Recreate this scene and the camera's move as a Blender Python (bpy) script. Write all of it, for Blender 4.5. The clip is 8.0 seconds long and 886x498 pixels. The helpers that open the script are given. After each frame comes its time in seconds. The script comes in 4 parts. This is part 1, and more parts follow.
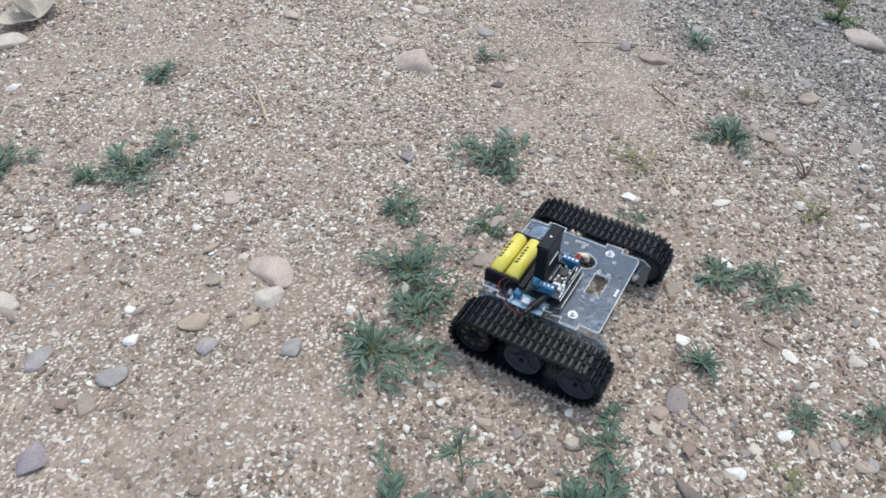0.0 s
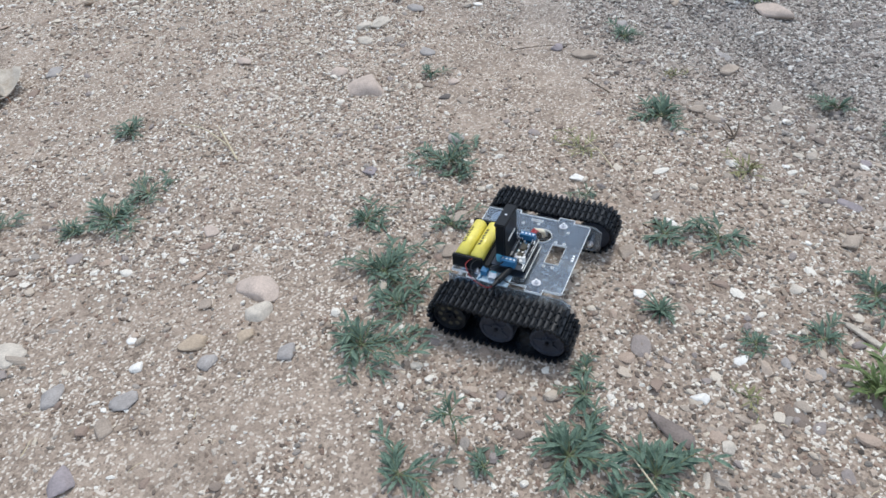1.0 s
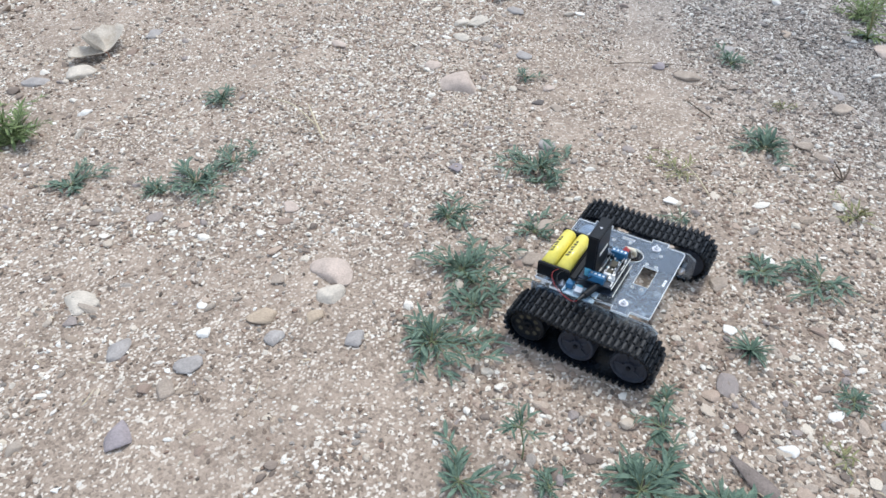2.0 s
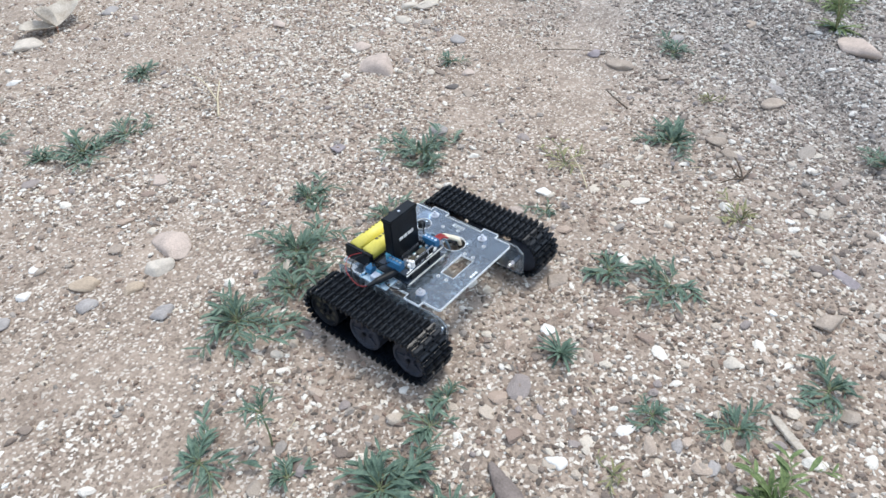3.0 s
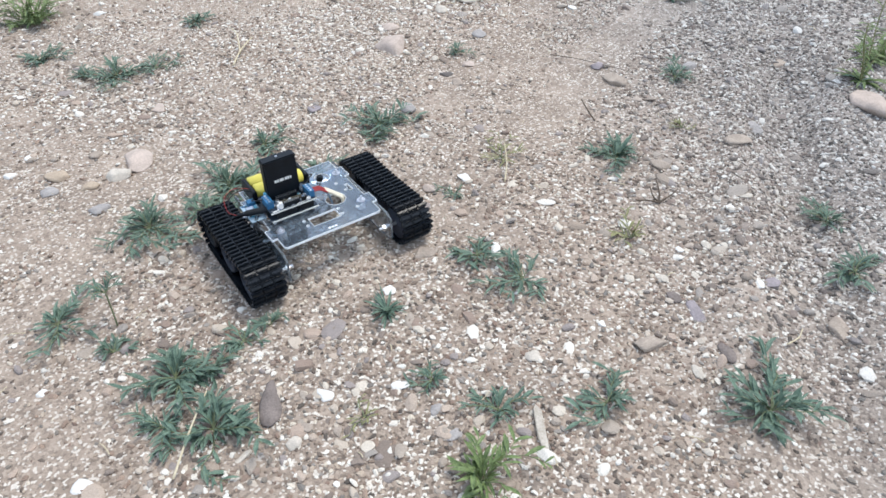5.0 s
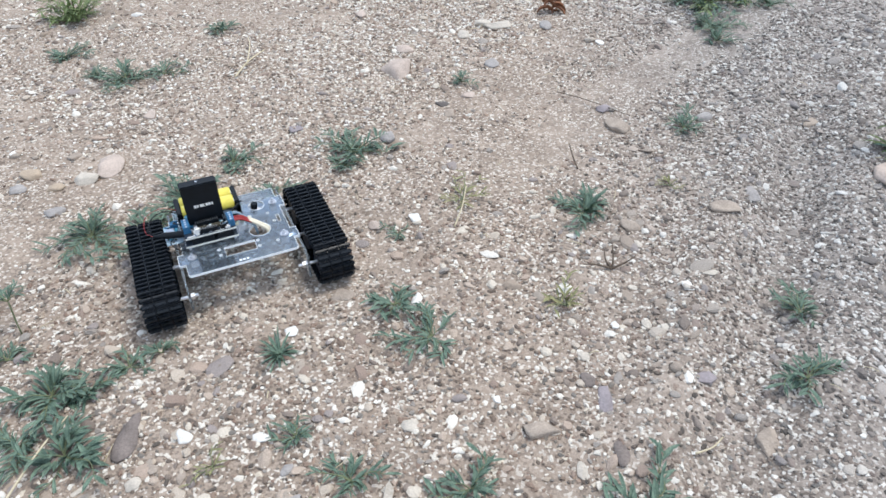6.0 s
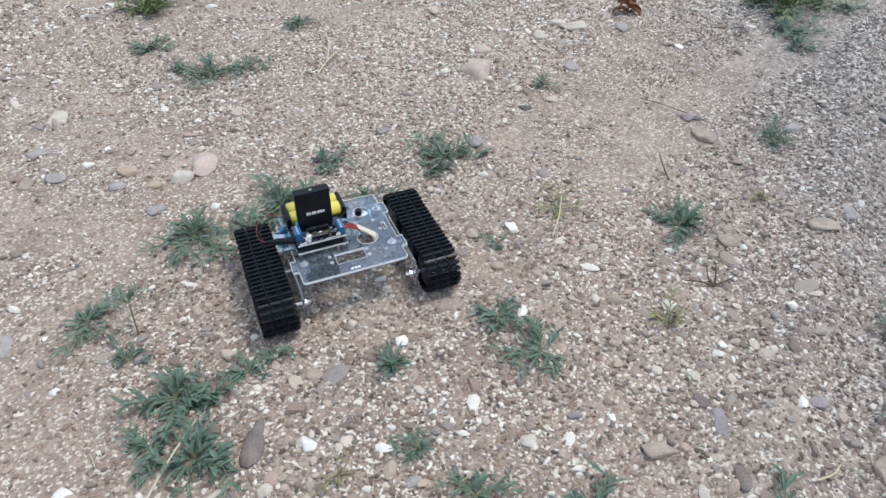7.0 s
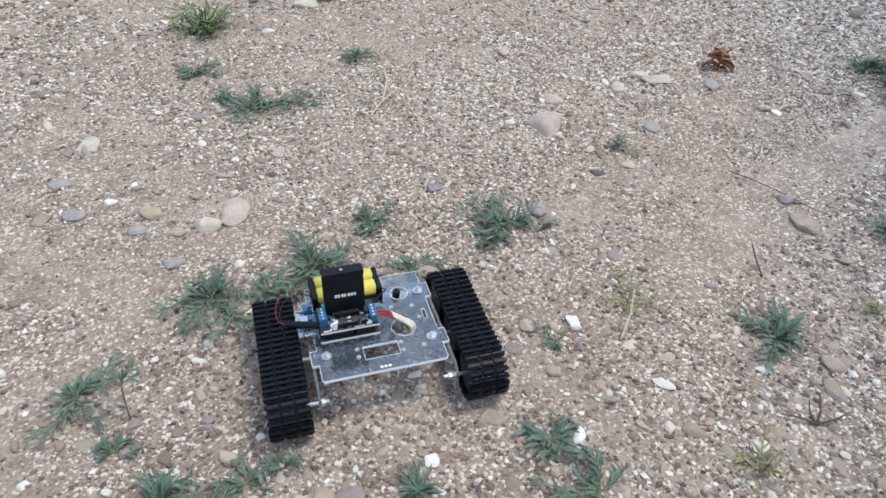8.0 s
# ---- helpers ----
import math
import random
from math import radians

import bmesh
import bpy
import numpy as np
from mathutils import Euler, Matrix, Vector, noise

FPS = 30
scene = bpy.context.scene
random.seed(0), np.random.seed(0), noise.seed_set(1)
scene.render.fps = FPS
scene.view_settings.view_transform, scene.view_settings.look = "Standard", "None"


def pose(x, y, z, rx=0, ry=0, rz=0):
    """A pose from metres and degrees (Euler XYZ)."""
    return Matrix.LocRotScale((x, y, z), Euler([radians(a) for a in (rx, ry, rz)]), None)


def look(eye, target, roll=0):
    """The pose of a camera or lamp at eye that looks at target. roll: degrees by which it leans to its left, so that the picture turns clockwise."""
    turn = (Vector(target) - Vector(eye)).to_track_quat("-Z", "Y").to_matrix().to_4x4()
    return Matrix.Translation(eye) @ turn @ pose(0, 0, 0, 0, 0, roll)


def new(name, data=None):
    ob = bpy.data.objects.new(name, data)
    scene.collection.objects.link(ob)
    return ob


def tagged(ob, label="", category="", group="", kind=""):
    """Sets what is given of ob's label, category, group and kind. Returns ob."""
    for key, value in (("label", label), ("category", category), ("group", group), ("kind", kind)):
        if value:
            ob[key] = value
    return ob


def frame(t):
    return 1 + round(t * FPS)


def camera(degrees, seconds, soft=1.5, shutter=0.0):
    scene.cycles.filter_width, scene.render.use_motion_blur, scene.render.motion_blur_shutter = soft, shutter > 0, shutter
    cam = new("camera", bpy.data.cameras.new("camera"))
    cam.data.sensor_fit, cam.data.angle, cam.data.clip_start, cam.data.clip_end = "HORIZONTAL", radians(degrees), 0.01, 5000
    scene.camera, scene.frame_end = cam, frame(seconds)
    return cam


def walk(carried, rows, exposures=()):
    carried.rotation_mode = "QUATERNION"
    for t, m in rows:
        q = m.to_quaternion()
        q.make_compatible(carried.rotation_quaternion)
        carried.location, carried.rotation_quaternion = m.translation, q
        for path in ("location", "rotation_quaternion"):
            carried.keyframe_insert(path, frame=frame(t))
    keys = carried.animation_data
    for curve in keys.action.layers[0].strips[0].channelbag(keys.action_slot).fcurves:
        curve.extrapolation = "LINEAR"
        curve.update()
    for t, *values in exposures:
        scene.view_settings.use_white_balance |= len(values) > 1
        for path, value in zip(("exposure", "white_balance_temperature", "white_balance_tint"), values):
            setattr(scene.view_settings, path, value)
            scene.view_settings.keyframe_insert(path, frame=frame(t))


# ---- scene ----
cam = camera(63.7, 8.0, soft=1.55)


def held(x, y, z, yaw, pitch, roll):
    """A camera pose from its place, heading to the left of +y, pitch and lean."""
    a, b = radians(yaw), radians(pitch)
    ahead = Vector((-math.sin(a) * math.cos(b), math.cos(a) * math.cos(b), math.sin(b)))
    eye = Vector((x, y, z))
    return look(eye, eye + ahead, roll)


walk(cam, [
    (0.0, held(-0.6074, -0.1419, 0.6805, -60.04, -43.48, 1.04)),
    (0.5, held(-0.6769, -0.1914, 0.6849, -57.85, -40.25, -5.47)),
    (1.0, held(-0.6850, -0.2016, 0.6955, -62.22, -40.92, -5.82)),
    (1.5, held(-0.7018, -0.1266, 0.6787, -61.61, -39.38, 0.75)),
    (1.7, held(-0.7157, -0.1129, 0.6721, -60.34, -39.33, 0.26)),
    (2.8, held(-0.5185, -0.3786, 0.6553, -48.80, -41.01, -4.24)),
    (3.0, held(-0.4847, -0.4074, 0.6172, -49.02, -39.98, -3.49)),
    (3.5, held(-0.4110, -0.4935, 0.6476, -45.53, -41.68, -1.83)),
    (4.0, held(-0.3769, -0.6419, 0.5913, -38.48, -38.45, -4.50)),
    (4.5, held(-0.3553, -0.7032, 0.5976, -36.67, -38.37, -2.07)),
    (5.8, held(-0.0987, -0.7367, 0.6458, -26.97, -40.69, -0.44)),
    (6.0, held(-0.0566, -0.7638, 0.6271, -24.19, -38.65, -0.68)),
    (6.5, held(-0.0757, -0.6966, 0.6551, -22.74, -39.80, 0.06)),
    (7.0, held(-0.1557, -0.7006, 0.6622, -22.33, -40.05, -0.16)),
    (7.2, held(-0.1589, -0.7053, 0.6601, -22.32, -40.11, -0.17)),
    (7.5, held(-0.1295, -0.5917, 0.6558, -20.32, -40.59, 1.10)),
    (8.0, held(-0.0990, -0.5430, 0.6388, -17.25, -38.62, 1.66)),
], exposures=[(0.0, 0.52), (1.0, 0.50), (1.5, 0.65), (3.0, 0.81), (3.5, 0.77), (4.5, 0.82), (6.0, 0.76), (6.5, 0.57), (8.0, 0.52)])

# ---- world and light: an open, lightly clouded sky and a soft low sun ----
SUN_ELEVATION, SUN_AZIMUTH = 67.0, -6.0        # azimuth from +x towards +y
world = bpy.data.worlds.new("sky")
scene.world = world
world.use_nodes = True
wn, wl = world.node_tree.nodes, world.node_tree.links
sky = wn.new("ShaderNodeTexSky")
sky.sky_type, sky.sun_disc = "NISHITA", False
sky.sun_elevation, sky.sun_rotation = radians(SUN_ELEVATION), radians(90 - SUN_AZIMUTH)
sky.dust_density, sky.ozone_density, sky.air_density = 1.2, 1.0, 1.0
soft_cloud = wn.new("ShaderNodeMix")
soft_cloud.data_type = "RGBA"
soft_cloud.inputs["Factor"].default_value = 0.72
soft_cloud.inputs["B"].default_value = (4.4, 5.15, 6.3, 1)
wl.new(sky.outputs[0], soft_cloud.inputs["A"])
wl.new(soft_cloud.outputs["Result"], wn["Background"].inputs["Color"])
wn["Background"].inputs["Strength"].default_value = 0.130
sun = new("sun", bpy.data.lights.new("sun", "SUN"))
sun.data.energy, sun.data.angle, sun.data.color = 1.42, radians(20), (1.0, 0.955, 0.87)
a, b = radians(SUN_AZIMUTH), radians(SUN_ELEVATION)
sun.matrix_world = look((3 * math.cos(a) * math.cos(b), 3 * math.sin(a) * math.cos(b), 3 * math.sin(b)), (0, 0, 0))


# ---- materials ----
def material(name, base, rough=0.6, metal=0.0, vary=0.12, size=60.0, bump=0.0, bump_size=400.0, second=None, spec=0.5,
             transmission=0.0, ior=1.45, coat=0.0):
    """A node material with a colour that varies at two scales and a fine relief. Sizes are cycles per metre."""
    m = bpy.data.materials.new(name)
    m.use_nodes = True
    n, l = m.node_tree.nodes, m.node_tree.links
    p = n["Principled BSDF"]
    p.inputs["Roughness"].default_value, p.inputs["Metallic"].default_value = rough, metal
    p.inputs["Specular IOR Level"].default_value, p.inputs["IOR"].default_value = spec, ior
    p.inputs["Transmission Weight"].default_value, p.inputs["Coat Weight"].default_value = transmission, coat
    where = n.new("ShaderNodeNewGeometry")
    coarse, fine = n.new("ShaderNodeTexNoise"), n.new("ShaderNodeTexNoise")
    for tex, s in ((coarse, size), (fine, size * 7)):
        tex.inputs["Scale"].default_value, tex.inputs["Detail"].default_value = s, 3
        l.new(where.outputs["Position"], tex.inputs["Vector"])
    both = n.new("ShaderNodeMath")
    both.operation = "MULTIPLY_ADD"
    both.inputs[1].default_value, both.inputs[2].default_value = 0.5, 0.0
    half = n.new("ShaderNodeMath")
    half.operation = "MULTIPLY_ADD"
    half.inputs[1].default_value = 0.5
    l.new(fine.outputs["Fac"], both.inputs[0])
    l.new(coarse.outputs["Fac"], half.inputs[0])
    l.new(both.outputs[0], half.inputs[2])
    ramp = n.new("ShaderNodeValToRGB")
    other = second or tuple(min(1.0, c * (1 + 2 * vary)) for c in base)
    ramp.color_ramp.elements[0].position, ramp.color_ramp.elements[1].position = 0.36, 0.66
    ramp.color_ramp.elements[0].color = (*[c * (1 - vary) for c in base], 1)
    ramp.color_ramp.elements[1].color = (*other, 1)
    l.new(half.outputs[0], ramp.inputs["Fac"])
    l.new(ramp.outputs["Color"], p.inputs["Base Color"])
    if bump:
        relief, lift = n.new("ShaderNodeTexNoise"), n.new("ShaderNodeBump")
        relief.inputs["Scale"].default_value, relief.inputs["Detail"].default_value = bump_size, 4
        lift.inputs["Strength"].default_value, lift.inputs["Distance"].default_value = bump, 0.002
        l.new(where.outputs["Position"], relief.inputs["Vector"])
        l.new(relief.outputs["Fac"], lift.inputs["Height"])
        l.new(lift.outputs["Normal"], p.inputs["Normal"])
    return m


def greyer(n, l, where):
    """How far the bed turns to the dry grey gravel of the vehicle path, a strip that runs along (0.5, 0.86)."""
    zone, low, high, band = n.new("ShaderNodeVectorMath"), n.new("ShaderNodeMapRange"), n.new("ShaderNodeMapRange"), n.new("ShaderNodeMath")
    zone.operation, band.operation = "DOT_PRODUCT", "MULTIPLY"
    zone.inputs[1].default_value = (0.86, -0.5, 0)
    low.inputs["From Min"].default_value, low.inputs["From Max"].default_value, low.inputs["To Max"].default_value = 0.38, 0.80, 0.65
    high.inputs["From Min"].default_value, high.inputs["From Max"].default_value = 2.4, 1.6
    l.new(where.outputs["Position"], zone.inputs[0])
    for cut, k in ((low, 0), (high, 1)):
        l.new(zone.outputs["Value"], cut.inputs["Value"])
        l.new(cut.outputs[0], band.inputs[k])
    return band.outputs[0]


def stone_colours(name, stops, by_object=False):
    """Small stones, each of its own colour, with grain; towards +x and -y the bed turns greyer."""
    m = material(name, (0.3, 0.25, 0.2), rough=0.82, bump=0.5, bump_size=900, spec=0.3)
    n, l = m.node_tree.nodes, m.node_tree.links
    p, where = n["Principled BSDF"], n["Geometry"]
    ramp = n.new("ShaderNodeValToRGB")
    ramp.color_ramp.interpolation = "CONSTANT"
    while len(ramp.color_ramp.elements) < len(stops):
        ramp.color_ramp.elements.new(0.5)
    for k, c in enumerate(stops):
        ramp.color_ramp.elements[k].position = k / len(stops)
        ramp.color_ramp.elements[k].color = (*c, 1)
    chance = n.new("ShaderNodeObjectInfo").outputs["Random"] if by_object else where.outputs["Random Per Island"]
    l.new(chance, ramp.inputs["Fac"])
    grain = n.new("ShaderNodeTexNoise")
    grain.inputs["Scale"].default_value, grain.inputs["Detail"].default_value = 700, 3
    l.new(where.outputs["Position"], grain.inputs["Vector"])
    span = n.new("ShaderNodeMapRange")
    span.inputs["To Min"].default_value, span.inputs["To Max"].default_value = 0.65, 1.3
    l.new(grain.outputs["Fac"], span.inputs["Value"])
    shade = n.new("ShaderNodeMix")
    shade.data_type, shade.blend_type = "RGBA", "MULTIPLY"
    shade.inputs["Factor"].default_value = 1.0
    l.new(ramp.outputs["Color"], shade.inputs["A"])
    l.new(span.outputs[0], shade.inputs["B"])
    dull = n.new("ShaderNodeHueSaturation")
    dull.inputs["Saturation"].default_value, dull.inputs["Value"].default_value = 0.25, 0.76
    l.new(shade.outputs["Result"], dull.inputs["Color"])
    l.new(greyer(n, l, where), dull.inputs["Fac"])
    l.new(dull.outputs["Color"], p.inputs["Base Color"])
    return m


def soil():
    """Sandy soil with grit in it."""
    m = material("sandy_soil", (0.275, 0.216, 0.172), rough=0.95, vary=0.3, size=9.0, bump=0.8, bump_size=420,
                 second=(0.52, 0.425, 0.348), spec=0.2)
    n, l = m.node_tree.nodes, m.node_tree.links
    p, where = n["Principled BSDF"], n["Geometry"]
    cells = n.new("ShaderNodeTexVoronoi")
    cells.inputs["Scale"].default_value = 330
    l.new(where.outputs["Position"], cells.inputs["Vector"])
    ramp = n.new("ShaderNodeValToRGB")
    stops = [(0, (0.16, 0.125, 0.10)), (0.22, (0.285, 0.226, 0.18)), (0.58, (0.385, 0.315, 0.255)), (0.84, (0.70, 0.65, 0.58))]
    ramp.color_ramp.interpolation = "CONSTANT"
    while len(ramp.color_ramp.elements) < len(stops):
        ramp.color_ramp.elements.new(0.5)
    for e, (q, c) in zip(ramp.color_ramp.elements, stops):
        e.position, e.color = q, (*c, 1)
    split = n.new("ShaderNodeSeparateColor")
    l.new(cells.outputs["Color"], split.inputs[0])
    l.new(split.outputs[0], ramp.inputs["Fac"])
    patch, much = n.new("ShaderNodeTexNoise"), n.new("ShaderNodeMapRange")
    patch.inputs["Scale"].default_value, patch.inputs["Detail"].default_value = 6.0, 4
    much.inputs["From Min"].default_value, much.inputs["From Max"].default_value = 0.35, 0.62
    much.inputs["To Min"].default_value, much.inputs["To Max"].default_value = 0.90, 0.42
    l.new(where.outputs["Position"], patch.inputs["Vector"])
    l.new(patch.outputs["Fac"], much.inputs["Value"])
    mix = n.new("ShaderNodeMix")
    mix.data_type = "RGBA"
    l.new(much.outputs[0], mix.inputs["Factor"])
    l.new(n["Color Ramp"].outputs["Color"], mix.inputs["A"])
    l.new(ramp.outputs["Color"], mix.inputs["B"])
    dull = n.new("ShaderNodeHueSaturation")
    dull.inputs["Saturation"].default_value, dull.inputs["Value"].default_value = 0.3, 0.80
    l.new(mix.outputs["Result"], dull.inputs["Color"])
    l.new(greyer(n, l, where), dull.inputs["Fac"])
    l.new(dull.outputs["Color"], p.inputs["Base Color"])
    return m


SOIL = soil()
EARTHS = [
    (0.245, 0.185, 0.143), (0.734, 0.685, 0.603), (0.153, 0.120, 0.097), (0.367, 0.292, 0.227), (0.275, 0.200, 0.154), (0.612, 0.535, 0.434),
    (0.112, 0.094, 0.079), (0.680, 0.625, 0.545), (0.255, 0.180, 0.140), (0.204, 0.184, 0.162), (0.816, 0.775, 0.695), (0.224, 0.194, 0.162),
    (0.337, 0.248, 0.190), (0.163, 0.130, 0.108), (0.459, 0.372, 0.291), (0.306, 0.274, 0.243), (0.714, 0.655, 0.569), (0.204, 0.155, 0.122)]
RIVER = [
    (0.347, 0.280, 0.222), (0.510, 0.435, 0.357), (0.265, 0.215, 0.179), (0.306, 0.265, 0.246), (0.428, 0.335, 0.270), (0.612, 0.545, 0.458),
    (0.224, 0.180, 0.150), (0.388, 0.330, 0.275), (0.296, 0.225, 0.183), (0.734, 0.690, 0.618), (0.337, 0.300, 0.265), (0.469, 0.380, 0.309)]
GRAVEL = stone_colours("gravel_stones", EARTHS)
WHITISH = stone_colours("pale_chips", [(0.78, 0.75, 0.69), (0.62, 0.56, 0.48), (0.70, 0.66, 0.60), (0.55, 0.47, 0.40), (0.82, 0.80, 0.75), (0.48, 0.42, 0.36)])
COARSE = stone_colours("coarse_stones", RIVER)
PEBBLE = stone_colours("single_pebbles", RIVER, by_object=True)
STONE = {
    "white": material("white_quartz", (0.709, 0.687, 0.644), 0.6, vary=0.12, size=90, bump=0.4),
    "cream": material("cream_limestone", (0.499, 0.448, 0.383), 0.8, vary=0.15, size=70, bump=0.5),
    "pink": material("pinkish_sandstone", (0.443, 0.364, 0.313), 0.85, vary=0.15, size=60, bump=0.5),
    "tan": material("tan_sandstone", (0.339, 0.281, 0.231), 0.85, vary=0.18, size=60, bump=0.5),
    "ochre": material("ochre_sandstone", (0.40, 0.318, 0.238), 0.85, vary=0.15, size=60, bump=0.5),
    "brown": material("brown_stone", (0.175, 0.145, 0.130), 0.8, vary=0.2, size=60, bump=0.5),
    "grey": material("grey_stone", (0.313, 0.291, 0.277), 0.8, vary=0.15, size=60, bump=0.5),
    "purple": material("mauve_grey_stone", (0.263, 0.230, 0.237), 0.75, vary=0.15, size=60, bump=0.4),
    "dark": material("dark_stone", (0.105, 0.091, 0.084), 0.8, vary=0.2, size=60, bump=0.5),
    "rust": material("rusty_red_stone", (0.334, 0.183, 0.133), 0.85, vary=0.2, size=60, bump=0.5),
}
LEAF = {
    "bluish": material("blue_green_leaf", (0.062, 0.118, 0.085), 0.55, vary=0.35, size=120, second=(0.190, 0.275, 0.198)),
    "bright": material("bright_green_leaf", (0.10, 0.155, 0.055), 0.55, vary=0.3, size=120, second=(0.23, 0.30, 0.115)),
    "sparse": material("yellowing_leaf", (0.20, 0.21, 0.09), 0.6, vary=0.3, size=120, second=(0.36, 0.34, 0.17)),
}
STALK = material("green_stalk", (0.15, 0.17, 0.09), 0.65, vary=0.2, size=80)
STRAW = material("dry_straw", (0.55, 0.46, 0.30), 0.8, vary=0.2, size=80, second=(0.66, 0.58, 0.42))
TWIG = material("dark_twig_bark", (0.10, 0.075, 0.055), 0.85, vary=0.25, size=200, bump=0.5)
DRY_LEAF = material("dry_red_brown_leaf", (0.26, 0.10, 0.05), 0.75, vary=0.3, size=90, second=(0.40, 0.20, 0.11), bump=0.3)
PALE_LEAF = material("pale_dry_leaf", (0.43, 0.37, 0.30), 0.8, vary=0.18, size=45, second=(0.58, 0.53, 0.46), bump=0.4)
BLACK = material("black_plastic", (0.004, 0.006, 0.009), 0.40, vary=0.3, size=90, bump=0.08, spec=0.3)
DUSTY = material("dusty_track_plastic", (0.010, 0.012, 0.016), 0.55, vary=0.45, size=60, second=(0.020, 0.024, 0.030), bump=0.2, spec=0.15)
RUBBER = material("black_track_plastic", (0.003, 0.005, 0.008), 0.25, vary=0.4, size=60, second=(0.007, 0.010, 0.015), bump=0.10, spec=0.26)
GLOSSY = material("worn_shiny_track_rib", (0.004, 0.006, 0.009), 0.34, vary=0.3, size=90, spec=0.55)
WHEEL = material("blue_grey_wheel_plastic", (0.016, 0.021, 0.034), 0.5, vary=0.3, size=70, second=(0.034, 0.040, 0.056), bump=0.1)
STEEL = material("bright_zinc_steel", (0.72, 0.72, 0.74), 0.28, metal=1.0, vary=0.1, size=200)
CAN = material("motor_can_steel", (0.55, 0.56, 0.58), 0.36, metal=1.0, vary=0.12, size=120)
# blue tint and faint milkiness paint the sky's sheen and the shaded ground beneath
ACRYLIC = material("tinted_clear_acrylic", (0.48, 0.60, 0.73), 0.03, transmission=0.94, ior=1.52, vary=0.04, size=30, coat=1.0)
# frosted cut edges, painted near-white for the light the sheet carries to them
EDGE = material("edge_lit_frosted_acrylic", (0.84, 0.87, 0.89), 0.3, vary=0.06, size=150)
EDGE_DIM = material("polished_acrylic_edge", (0.45, 0.49, 0.52), 0.15, vary=0.08, size=150, transmission=0.8, ior=1.45)
CELL = material("yellow_cell_wrap", (0.74, 0.64, 0.11), 0.42, vary=0.06, size=60, coat=0.3)
PRINT = material("dark_print_and_hole", (0.05, 0.045, 0.03), 0.6)
LABEL = material("white_print", (0.75, 0.75, 0.73), 0.5, vary=0.08)
BOARD = material("blue_black_circuit_board", (0.012, 0.018, 0.032), 0.4, vary=0.5, size=150, second=(0.04, 0.06, 0.09))
BOARD_BLUE = material("blue_grey_circuit_board", (0.16, 0.32, 0.46), 0.35, vary=0.3, size=150, second=(0.55, 0.66, 0.74))
BOARD_EDGE = material("pale_board_edge", (0.62, 0.62, 0.58), 0.6, vary=0.1)
TERMINAL = material("blue_terminal_plastic", (0.022, 0.115, 0.235), 0.4, vary=0.2, size=100)
CYAN = material("light_blue_capacitor", (0.09, 0.32, 0.44), 0.4, vary=0.15, size=100)
PIN = material("tinned_pin", (0.62, 0.66, 0.72), 0.35, metal=1.0, vary=0.1)
RED = material("red_wire", (0.27, 0.022, 0.024), 0.45, vary=0.15)
WHITE_WIRE = material("cream_wire", (0.72, 0.66, 0.52), 0.5, vary=0.1)
WHITE_PLUG = material("white_plug", (0.78, 0.78, 0.76), 0.45, vary=0.06)
GREY_WIRE = material("blue_grey_wire", (0.20, 0.28, 0.35), 0.5, vary=0.15)


# ---- mesh helpers ----
def finish(ob_name, bm, mats, smooth=False):
    me = bpy.data.meshes.new(ob_name)
    bm.normal_update()
    bm.to_mesh(me)
    bm.free()
    for mt in (mats if isinstance(mats, (list, tuple)) else [mats]):
        me.materials.append(mt)
    if smooth:
        me.polygons.foreach_set("use_smooth", [True] * len(me.polygons))
    return me


def part(name, bm, mats, parent, label="", smooth=False, at=None):
    """One mesh object under a thing or under a part."""
    ob = new(name, finish(name, bm, mats, smooth))
    ob.parent = parent
    if at is not None:
        ob.matrix_basis = at
    if label:
        tagged(ob, label)
    return ob


def box(bm, x0, x1, y0, y1, z0, z1, bevel=0.0, seg=2, m=None):
    made = bmesh.ops.create_cube(bm, size=1.0)["verts"]
    for v in made:
        v.co = Vector(((x0 + x1) / 2 + v.co.x * (x1 - x0), (y0 + y1) / 2 + v.co.y * (y1 - y0), (z0 + z1) / 2 + v.co.z * (z1 - z0)))
    if bevel:
        edges = list({e for v in made for e in v.link_edges})
        made = bmesh.ops.bevel(bm, geom=edges, offset=bevel, segments=seg, affect="EDGES")["verts"]
    if m is not None:
        bmesh.ops.transform(bm, matrix=m, verts=list(made))
    return bm


def rod(bm, a, b, r, seg=16, r2=None, bevel=0.0):
    """A cylinder from a to b."""
    a, b = Vector(a), Vector(b)
    m = Matrix.Translation((a + b) / 2) @ (b - a).to_track_quat("Z", "Y").to_matrix().to_4x4()
    made = bmesh.ops.create_cone(bm, cap_ends=True, segments=seg, radius1=r, radius2=r if r2 is None else r2, depth=(b - a).length, matrix=m)["verts"]
    if bevel:
        rims = [e for e in {e for v in made for e in v.link_edges} if any(len(f.verts) > 4 for f in e.link_faces)]
        bmesh.ops.bevel(bm, geom=rims, offset=bevel, segments=2, affect="EDGES")
    return bm


